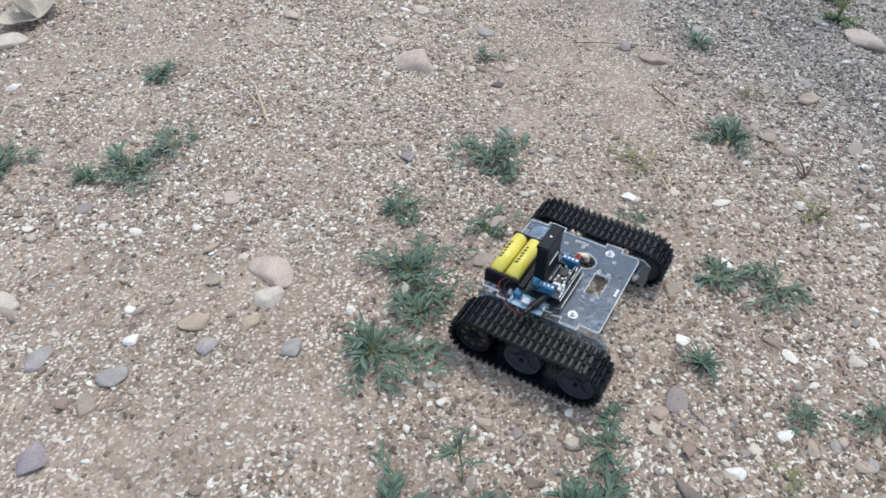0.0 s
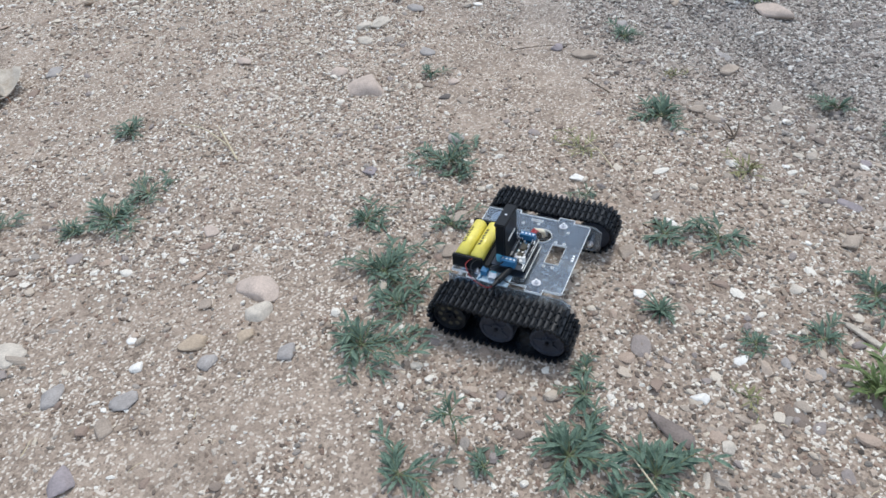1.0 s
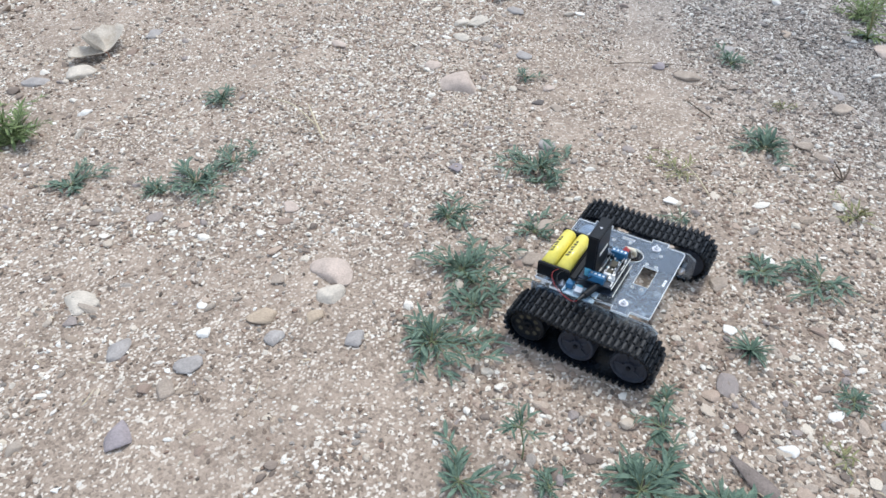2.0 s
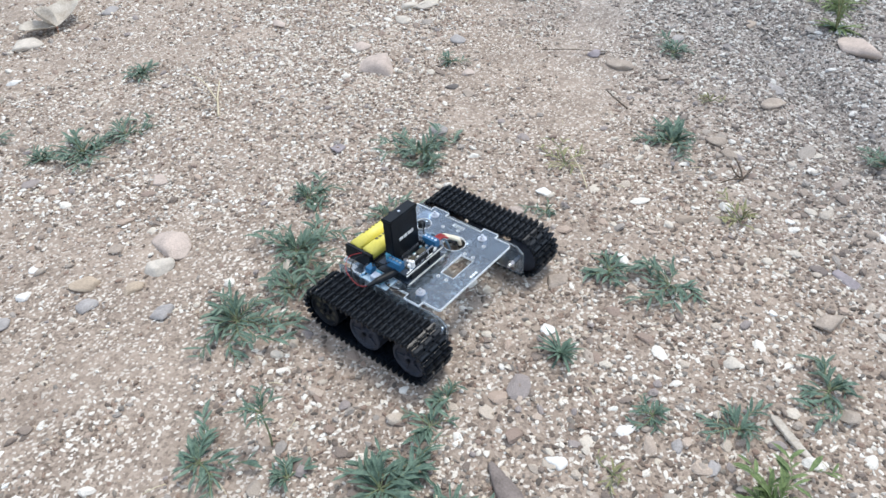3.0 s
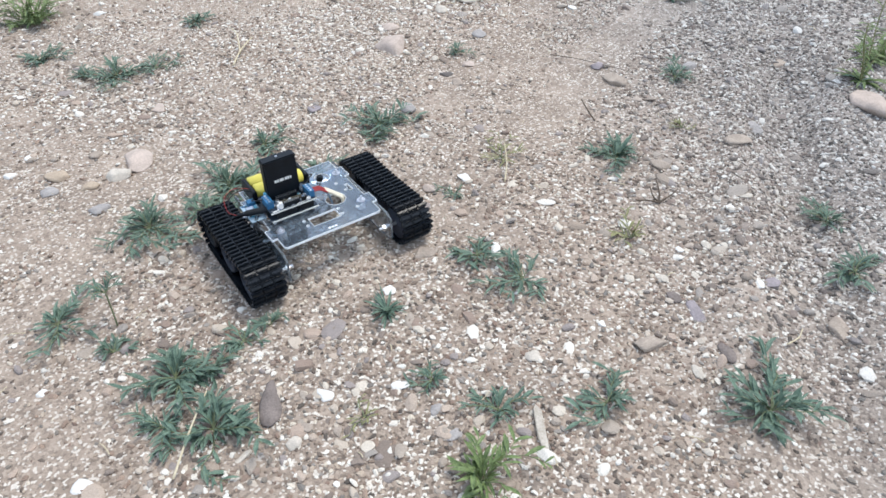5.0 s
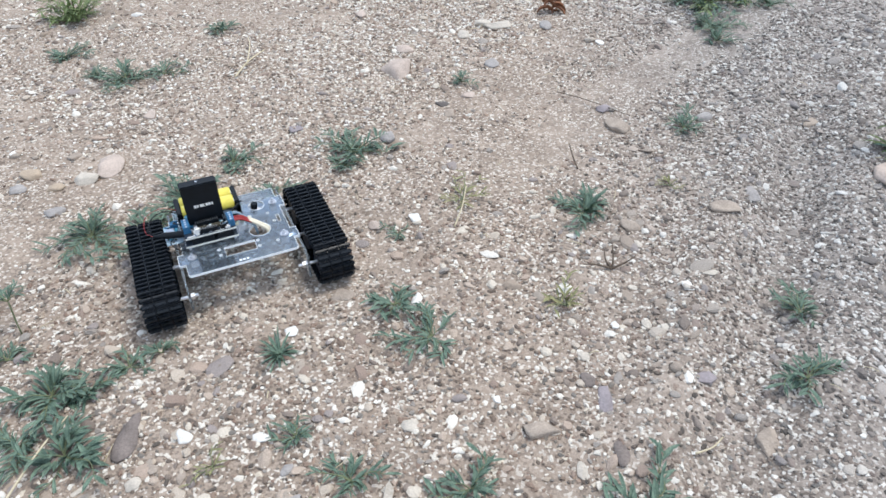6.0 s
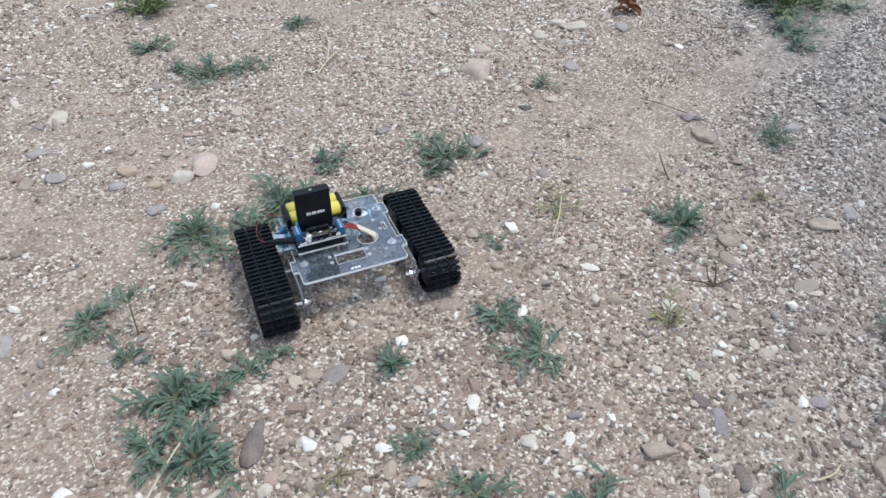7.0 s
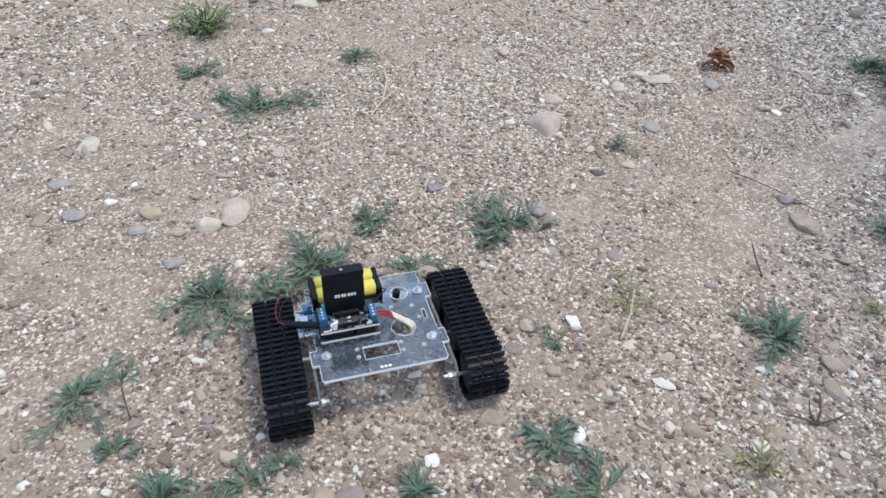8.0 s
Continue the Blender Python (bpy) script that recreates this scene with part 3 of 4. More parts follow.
# controller board and the driver board above it
bm = bmesh.new()
box(bm, -0.062, 0.003, 0.0145, 0.062, 0.0665, 0.0682)
lower = part("controller_board", bm, BOARD, robot, "dark controller board on standoffs")
bm = bmesh.new()
box(bm, -0.0625, 0.0035, 0.0138, 0.0145, 0.0663, 0.0684)
part("board_edge", bm, BOARD_EDGE, lower)
for x in (-0.058, -0.001):
    for y in (0.019, 0.058):
        bm = bmesh.new()
        rod(bm, (x, y, DECK1), (x, y, 0.0665), 0.0022, 6)
        part("standoff", bm, STEEL, lower)
for x0, x1 in ((-0.054, -0.026), (-0.022, -0.002)):
    bm = bmesh.new()
    box(bm, x0, x1, 0.0165, 0.0190, 0.0682, 0.0760, 0.0003, 1)
    part("pin_header", bm, BLACK, lower)
bm = bmesh.new()
box(bm, -0.061, 0.003, 0.0175, 0.060, 0.0770, 0.0785)
upper = part("driver_board", bm, BOARD, robot, "black motor driver board with blue terminals")
bm = bmesh.new()
box(bm, -0.0612, 0.0032, 0.0168, 0.0175, 0.0768, 0.0787)
part("board_edge", bm, BOARD_EDGE, upper)
for x, y, wx, wy, h, mt, nm in (
        (-0.056, 0.038, 0.009, 0.020, 0.010, TERMINAL, "screw_terminal"), (-0.001, 0.031, 0.008, 0.020, 0.010, TERMINAL, "screw_terminal"),
        (-0.0375, 0.030, 0.012, 0.007, 0.0035, PRINT, "driver_chip"), (-0.0195, 0.030, 0.012, 0.007, 0.0035, PRINT, "driver_chip"),
        (-0.047, 0.0245, 0.005, 0.005, 0.004, WHITE_PLUG, "white_socket"), (-0.0450, 0.0215, 0.005, 0.0035, 0.009, WHITE_PLUG, "white_socket"),
        (-0.030, 0.0215, 0.022, 0.0022, 0.006, BLACK, "pin_header"), (-0.030, 0.0380, 0.030, 0.0022, 0.006, BLACK, "pin_header"),
        (-0.012, 0.0215, 0.008, 0.0022, 0.006, BLACK, "pin_header"), (-0.0085, 0.039, 0.003, 0.009, 0.005, BLACK, "pin_header"),
        (-0.026, 0.0262, 0.004, 0.002, 0.002, PIN, "component"), (-0.012, 0.0265, 0.003, 0.002, 0.002, PIN, "component"),
        (-0.050, 0.0310, 0.003, 0.004, 0.003, PIN, "component")):
    bm = bmesh.new()
    box(bm, x - wx / 2, x + wx / 2, y - wy / 2, y + wy / 2, 0.0785, 0.0785 + h, 0.0004, 1)
    item = part(nm, bm, mt, upper)
    if nm == "screw_terminal":
        for k in range(4):
            bm = bmesh.new()
            yy = y - wy / 2 + wy * (k + 0.5) / 4
            rod(bm, (x, yy, 0.0785 + h - 0.001), (x, yy, 0.0785 + h + 0.0004), 0.0016, 10)
            part("clamp_screw", bm, PIN, item)
    elif nm == "pin_header":
        count = max(2, int(max(wx, wy) / 0.00254))
        for k in range(count):
            bm = bmesh.new()
            u = (k + 0.5) / count - 0.5
            px, py = x + (u * wx if wx > wy else 0), y + (u * wy if wy > wx else 0)
            box(bm, px - 0.0004, px + 0.0004, py - 0.0004, py + 0.0004, 0.0785 + h, 0.0785 + h + 0.003)
            part("pin", bm, PIN, item)
rnd_parts = random.Random(4)
for k in range(60):
    x, y = rnd_parts.uniform(-0.050, -0.006), rnd_parts.uniform(0.0195, 0.0425)
    wx, wy, h = rnd_parts.uniform(0.0008, 0.0022), rnd_parts.uniform(0.0008, 0.0018), rnd_parts.uniform(0.0005, 0.0014)
    bm = bmesh.new()
    box(bm, x - wx, x + wx, y - wy, y + wy, 0.0784, 0.0785 + h)
    part("component", bm, (PIN, LABEL, LABEL, TERMINAL, PRINT, CYAN)[k % 6], upper)
bm = bmesh.new()
rod(bm, (-0.051, 0.052, 0.0785), (-0.051, 0.052, 0.0885), 0.0042, 20, bevel=0.0006)
part("capacitor", bm, CYAN, upper, "light blue round capacitor")
# pale printed lines and sockets along the driver board's front
for x0, x1, y0, y1, h in ((-0.058, -0.050, 0.0190, 0.0205, 0.0006), (-0.024, -0.012, 0.0190, 0.0198, 0.0005), (-0.040, -0.028, 0.0345, 0.0352, 0.0005), (-0.010, -0.004, 0.0195, 0.0240, 0.0030),
                          (-0.0445, -0.0405, 0.0255, 0.0300, 0.0048), (-0.0345, -0.0315, 0.0238, 0.0258, 0.0022)):
    bm = bmesh.new()
    box(bm, x0, x1, y0, y1, 0.0784, 0.0785 + h, 0.0002, 1)
    part("white_socket" if h > 0.002 else "printed_line", bm, LABEL, upper)
bm = bmesh.new()
rod(bm, (-0.0455, 0.0315, 0.0785), (-0.0455, 0.0315, 0.0860), 0.0026, 16, bevel=0.0004)
part("capacitor", bm, STEEL, upper)

# regulator module beside it
bm = bmesh.new()
box(bm, -0.084, -0.0635, 0.030, 0.072, 0.0660, 0.0675)
reg = part("regulator_board", bm, BOARD_BLUE, robot, "small pale blue regulator board")
for x, y, wx, wy, h, mt, nm in ((-0.070, 0.0655, 0.010, 0.009, 0.008, TERMINAL, "screw_terminal"), (-0.076, 0.052, 0.010, 0.010, 0.006, PIN, "inductor"),
                                (-0.0685, 0.054, 0.004, 0.008, 0.005, CYAN, "trimmer"), (-0.069, 0.0425, 0.006, 0.004, 0.004, WHITE_PLUG, "white_socket")):
    bm = bmesh.new()
    box(bm, x - wx / 2, x + wx / 2, y - wy / 2, y + wy / 2, 0.0675, 0.0675 + h, 0.0006, 1)
    part(nm, bm, mt, reg)
for x, y in ((-0.081, 0.069), (-0.0665, 0.033)):
    bm = bmesh.new()
    rod(bm, (x, y, DECK1), (x, y, 0.0660), 0.0022, 6)
    part("standoff", bm, STEEL, reg)
for k in range(22):
    x, y = rnd_parts.uniform(-0.082, -0.066), rnd_parts.uniform(0.032, 0.070)
    bm = bmesh.new()
    box(bm, x - 0.0012, x + 0.0012, y - 0.0008, y + 0.0008, 0.0674, 0.0688)
    part("component", bm, (PIN, CYAN, PRINT, TERMINAL)[k % 4], reg)
# power plug in the socket at the board's corner
bm = bmesh.new()
rod(bm, (-0.056, 0.0335, 0.0755), (-0.086, 0.0420, 0.0755), 0.0043, 20, bevel=0.0008)
rod(bm, (-0.086, 0.0420, 0.0755), (-0.097, 0.0450, 0.0755), 0.0032, 16, r2=0.0020)
plug = part("power_plug", bm, BLACK, robot, "black round power plug", smooth=False)
for nm, pts, r, mt in (
        ("red_lead", [(-0.097, 0.0450, 0.0755), (-0.105, 0.052, 0.080), (-0.101, 0.072, 0.088), (-0.082, 0.086, 0.088), (-0.062, 0.086, 0.080)], 0.0004, RED),
        ("black_lead", [(-0.098, 0.0446, 0.0748), (-0.102, 0.056, 0.079), (-0.094, 0.072, 0.085), (-0.078, 0.080, 0.086), (-0.062, 0.079, 0.080)], 0.0007, BLACK),
        ("motor_lead", [(0.0020, 0.0285, 0.0870), (0.012, 0.0275, 0.0865), (0.018, 0.0280, 0.0815), (0.024, 0.0280, 0.0760)], 0.0013, RED),
        ("motor_lead", [(0.0020, 0.0255, 0.0860), (0.012, 0.0262, 0.0848), (0.018, 0.0265, 0.0800), (0.025, 0.0260, 0.0740)], 0.0013, RED),
        ("heat_shrink", [(0.020, 0.0290, 0.0795), (0.026, 0.0289, 0.0745), (0.034, 0.0280, 0.0680), (0.0425, 0.0250, 0.0610), (0.0435, 0.0240, 0.0540)], 0.0024, WHITE_WIRE),
        ("heat_shrink", [(0.021, 0.0264, 0.0775), (0.027, 0.0259, 0.0725), (0.034, 0.0250, 0.0665), (0.0410, 0.0225, 0.0600), (0.0420, 0.0215, 0.0530)], 0.0021, WHITE_WIRE),
        ("motor_lead", [(0.0020, 0.0360, 0.0870), (0.010, 0.0390, 0.0840), (0.018, 0.0370, 0.0750), (0.026, 0.0310, 0.0660), (0.029, 0.0270, 0.0520)], 0.0012, GREY_WIRE),
        ("motor_lead", [(0.0020, 0.0390, 0.0870), (0.009, 0.0440, 0.0830), (0.018, 0.0440, 0.0740), (0.027, 0.0350, 0.0660), (0.030, 0.0300, 0.0520)], 0.0012, GREY_WIRE),
        ("black_lead", [(-0.062, 0.070, 0.0730), (-0.070, 0.060, 0.0790), (-0.066, 0.048, 0.0840), (-0.058, 0.042, 0.0865)], 0.0008, BLACK),
        ("black_lead", [(-0.074, 0.040, 0.0690), (-0.079, 0.030, 0.0700), (-0.075, 0.019, 0.0680), (-0.068, 0.015, 0.0650), (-0.060, 0.019, 0.0635)], 0.0006, BLACK),
        ("black_lead", [(0.014, 0.078, 0.0760), (0.022, 0.070, 0.0800), (0.016, 0.058, 0.0860), (0.004, 0.046, 0.0860), (0.000, 0.038, 0.0880)], 0.0008, BLACK)):
    bm = bmesh.new()
    tube(bm, pts, r, 8)
    part(nm, bm, mt, robot, smooth=True)

bm = bmesh.new()
rod(bm, (0.0355, 0.0800, 0.0480), (0.0375, 0.0790, 0.0660), 0.0046, 18, bevel=0.0006)
part("cable_plug", bm, BLACK, robot, "black cable plug in the deck's round hole")
bm = bmesh.new()
tube(bm, [(0.0020, 0.0225, 0.0860), (0.010, 0.0235, 0.0845), (0.017, 0.0245, 0.0800), (0.0235, 0.0250, 0.0745)], 0.0013, 8)
part("motor_lead", bm, RED, robot, smooth=True)

# the upright black box on the driver board
bm = bmesh.new()
box(bm, -0.0515, -0.0065, 0.0440, 0.0570, 0.0790, 0.1340, 0.0016, 3)
tall = part("black_box", bm, BLACK, robot, "upright black plastic box with white print")
bm = bmesh.new()
box(bm, -0.0520, -0.0060, 0.0428, 0.0582, 0.1315, 0.1368, 0.0014, 2)
part("lid", bm, BLACK, tall)
bm = bmesh.new()
for k in range(7):
    w = (0.0030, 0.0022, 0.0034, 0.0020, 0.0030, 0.0026, 0.0020)[k]
    x = -0.0400 + 0.0036 * k
    box(bm, x, x + w, 0.0432, 0.0438, 0.1035, 0.1073)
part("print", bm, LABEL, tall, "white print, unreadable")
bm = bmesh.new()
rod(bm, (-0.030, 0.0500, 0.1366), (-0.030, 0.0500, 0.1378), 0.0016, 12)
part("lid_screw", bm, STEEL, tall)

# cells in their tray behind the box
bm = bmesh.new()
box(bm, -0.0630, 0.0190, 0.0720, 0.1140, DECK1 + 0.0003, DECK1 + 0.0022, 0.0006, 1)
for x0, x1 in ((-0.0630, -0.0570), (0.0130, 0.0190)):
    box(bm, x0, x1, 0.0720, 0.1140, DECK1 + 0.0018, 0.0810, 0.0014, 2)
for y0, y1 in ((0.0720, 0.0736), (0.0923, 0.0937), (0.1124, 0.1140)):
    box(bm, -0.0630, 0.0190, y0, y1, DECK1 + 0.0018, 0.0715, 0.0005, 1)
tray = part("cell_tray", bm, BLACK, robot, "black plastic tray for two cells")
for y in (0.0829, 0.1031):
    bm = bmesh.new()
    rod(bm, (-0.0560, y, 0.0755), (0.0120, y, 0.0755), 0.0094, 32, bevel=0.0008)
    cell = part("battery_cell", bm, CELL, tray, "yellow wrapped cylindrical battery cell", smooth=True)
    bm = bmesh.new()
    rod(bm, (0.0120, y, 0.0755), (0.0130, y, 0.0755), 0.0042, 16)
    part("terminal_cap", bm, STEEL, cell)
    for k in range(6):
        bm = bmesh.new()
        x = -0.036 + 0.0058 * k
        q = radians(62 if y > 0.09 else 70)
        m = Matrix.Translation((x, y, 0.0755)) @ Matrix.Rotation(q - math.pi / 2, 4, "X")
        box(bm, -0.0016, 0.0016 if k % 2 else 0.0022, -0.0024, 0.0024 - 0.0007 * (k % 3), 0.00925, 0.00952, m=m)
        part("print", bm, PRINT, cell)
bm = bmesh.new()
box(bm, -0.058, 0.012, 0.064, 0.0722, 0.0620, 0.0700, 0.0010, 1)
part("tray_foot", bm, BLACK, tray)


# ---- loose stones ----
def stone(colour, x, y, w, l, turn):
    """A worn stone, w by l across, partly sunk in the ground."""
    k = len(STONES)
    rnd = random.Random(1000 + k)
    bm = bmesh.new()
    bmesh.ops.create_icosphere(bm, subdivisions=3, radius=0.5)
    off = Vector((rnd.uniform(-9, 9), rnd.uniform(-9, 9), rnd.uniform(-9, 9)))
    cuts = [(Vector((rnd.gauss(0, 1), rnd.gauss(0, 1), rnd.gauss(0, 0.8))).normalized(), rnd.uniform(0.25, 0.41)) for _ in range(14)]
    h = min(w, l) * rnd.uniform(0.30, 0.44)
    for v in bm.verts:
        c = v.co * (1 + 0.34 * noise.noise(v.co * 2.2 + off) + 0.07 * noise.noise(v.co * 7 + off))
        for way, d in cuts:
            over = c.dot(way) - d
            if over > 0:
                c -= way * over * 0.93
        v.co = Vector((c.x * w * 1.12, c.y * l * 1.12, c.z * h * 1.2))
    ob = new("stone", finish("stone", bm, STONE[colour], True))
    ob.matrix_basis = pose(x, y, level(x, y) + h * 0.12, rnd.uniform(-5, 5), rnd.uniform(-5, 5), turn + rnd.uniform(-8, 8))
    tagged(ob, STONE_WORDS[colour], "stone", "stones lying on the gravel")
    STONES.append(ob)
    return ob


STONES = []
STONE_WORDS = {
    "white": "white quartz stone lying on the gravel", "cream": "cream coloured flat stone lying on the gravel",
    "pink": "pinkish beige rounded stone in the gravel", "tan": "tan flat stone half sunk in gravel",
    "brown": "dull brown worn stone half sunk in gravel", "ochre": "pale ochre worn stone lying on soil", "grey": "grey rounded stone half sunk in gravel",
    "purple": "mauve grey smooth stone lying on gravel", "dark": "small dark stone lying on the gravel",
    "rust": "small rusty red stone on the gravel"}
stone("pink", 0.424, 0.523, 0.0720, 0.1250, -22)
stone("pink", 0.475, 0.619, 0.0391, 0.0396, -22)
stone("pink", -0.145, 0.386, 0.0470, 0.0860, -22)
stone("cream", -0.184, 0.364, 0.0446, 0.0475, -22)
stone("white", -0.118, -0.221, 0.0222, 0.0219, -22)
stone("white", -0.043, -0.256, 0.0245, 0.0174, -22)
stone("brown", -0.171, -0.197, 0.0284, 0.0586, -22)
stone("cream", 0.107, -0.306, 0.0260, 0.0206, -22)
stone("purple", 0.317, -0.369, 0.0215, 0.0423, -22)
stone("brown", 0.316, -0.335, 0.0182, 0.0300, -22)
stone("tan", 0.231, -0.371, 0.0440, 0.0278, -22)
stone("brown", 0.291, -0.435, 0.0212, 0.0418, -22)
stone("cream", 0.244, -0.435, 0.0151, 0.0257, -22)
stone("purple", 0.441, -0.387, 0.0313, 0.0234, -22)
stone("tan", 0.539, -0.110, 0.0348, 0.0356, -22)
stone("tan", 0.678, -0.147, 0.0504, 0.0356, -22)
stone("white", 0.256, 0.032, 0.0186, 0.0245, -22)
stone("pink", 0.198, 0.042, 0.0251, 0.0240, -22)
stone("grey", 0.306, 0.271, 0.0376, 0.0441, -22)
stone("pink", -0.061, 0.540, 0.0253, 0.0380, -22)
stone("cream", 0.631, 0.640, 0.0331, 0.0412, -22)
stone("cream", 0.728, 0.648, 0.0753, 0.0514, -22)
stone("cream", 0.696, 0.678, 0.0445, 0.0424, -22)
stone("dark", 0.447, 0.355, 0.0278, 0.0231, -22)
stone("pink", 0.507, 0.365, 0.0305, 0.0294, -22)
stone("tan", 0.698, 0.149, 0.0470, 0.0560, -22)
stone("purple", 0.709, 0.208, 0.0377, 0.0377, -22)
stone("purple", 0.170, 0.373, 0.0284, 0.0270, -22)
stone("tan", 0.108, -0.083, 0.0417, 0.0229, -22)
stone("pink", 0.465, 0.857, 0.0298, 0.0634, -22)
stone("white", 0.873, 0.459, 0.0196, 0.0265, -22)
stone("white", -0.367, -0.184, 0.0266, 0.0204, -22)
stone("cream", -0.175, -0.257, 0.0175, 0.0164, -22)
stone("grey", 0.616, 0.472, 0.0282, 0.0549, -22)
stone("grey", 0.757, -0.123, 0.0314, 0.0360, -22)
stone("white", 0.518, -0.263, 0.0148, 0.0209, -22)
stone("cream", 0.561, -0.255, 0.0211, 0.0132, -22)
stone("tan", 0.446, 0.318, 0.0251, 0.0264, -22)
stone("tan", -0.105, -0.271, 0.0224, 0.0152, -22)
stone("grey", 0.822, 0.600, 0.0414, 0.0465, -22)
stone("tan", 0.023, 0.157, 0.0396, 0.0292, -22)
stone("tan", 0.101, 0.177, 0.0320, 0.0367, -22)
stone("cream", 0.333, -0.299, 0.0176, 0.0202, -22)
stone("white", 0.418, -0.385, 0.0142, 0.0180, -22)
stone("cream", 0.433, -0.289, 0.0169, 0.0206, -22)
stone("white", 0.397, -0.273, 0.0127, 0.0166, -22)
stone("tan", -0.153, -0.249, 0.0154, 0.0168, -22)
stone("grey", -0.028, -0.305, 0.0200, 0.0138, -22)
stone("cream", 0.242, -0.381, 0.0207, 0.0069, -22)
stone("tan", 0.465, -0.406, 0.0168, 0.0251, -22)
stone("grey", -0.033, -0.344, 0.0204, 0.0168, -22)
stone("tan", -0.193, 0.444, 0.0252, 0.0244, -22)
stone("white", 0.192, -0.127, 0.0148, 0.0246, -22)
stone("white", 0.029, -0.117, 0.0184, 0.0226, -22)
stone("tan", -0.129, -0.269, 0.0117, 0.0151, -22)
stone("white", -0.375, -0.036, 0.0145, 0.0138, -22)
stone("white", 0.208, -0.317, 0.0115, 0.0117, -22)
stone("grey", -0.399, 0.524, 0.0420, 0.0340, 20)
stone("tan", -0.415, 0.421, 0.0330, 0.0290, 50)
stone("cream", -0.368, 0.642, 0.0430, 0.0560, 10)
stone("purple", -0.488, 0.415, 0.0460, 0.0340, 30)
stone("grey", -0.374, 0.430, 0.0340, 0.0310, 0)
stone("white", -0.323, 0.455, 0.0180, 0.0250, 40)
stone("white", -0.287, 0.495, 0.0200, 0.0140, 70)
stone("ochre", -0.262, 0.410, 0.0500, 0.0300, -30)
stone("ochre", -0.228, 0.352, 0.0330, 0.0240, 10)
stone("grey", -0.284, 0.372, 0.0300, 0.0270, 10)
stone("grey", -0.233, 0.282, 0.0300, 0.0280, 30)
stone("cream", 0.085, 1.245, 0.0880, 0.0600, 20)
stone("white", -0.027, 1.090, 0.0330, 0.0220, -10)
stone("grey", 0.000, 1.290, 0.0700, 0.0360, -30)
stone("grey", 0.300, 1.270, 0.0600, 0.0330, 15)
stone("grey", 0.861, 0.103, 0.0450, 0.0320, 25)
stone("grey", -0.455, 0.060, 0.0600, 0.0560, 25)
stone("tan", -0.445, -0.045, 0.0420, 0.0320, 0)
stone("pink", 0.985, -0.195, 0.1000, 0.0850, 35)
stone("tan", 0.452, -0.480, 0.0400, 0.0300, 20)
stone("tan", 1.040, 0.020, 0.0420, 0.0320, 0)


# ---- weeds ----
def blade(bm, root, way, length, width, droop, fold=0.25, parts=4):
    """A narrow pointed leaf, folded along its rib and bending down towards its tip."""
    way = way.normalized()
    side = way.cross(Vector((0, 0, 1)))
    side = side.normalized() if side.length > 1e-4 else Vector((1, 0, 0))
    p, rows = root.copy(), []
    for k in range(parts + 1):
        t = k / parts
        w = width * (0.35 + 2.6 * t * (1 - t)) * (1 if k < parts else 0.05)
        up = side.cross(way).normalized()
        rows.append([bm.verts.new(p + side * w * 0.5 + up * w * fold), bm.verts.new(p), bm.verts.new(p - side * w * 0.5 + up * w * fold)])
        way = (way + Vector((0, 0, -droop / parts))).normalized()
        p = p + way * (length / parts)
    for one, two in zip(rows, rows[1:]):
        for i in range(2):
            bm.faces.new((one[i], one[i + 1], two[i + 1], two[i]))


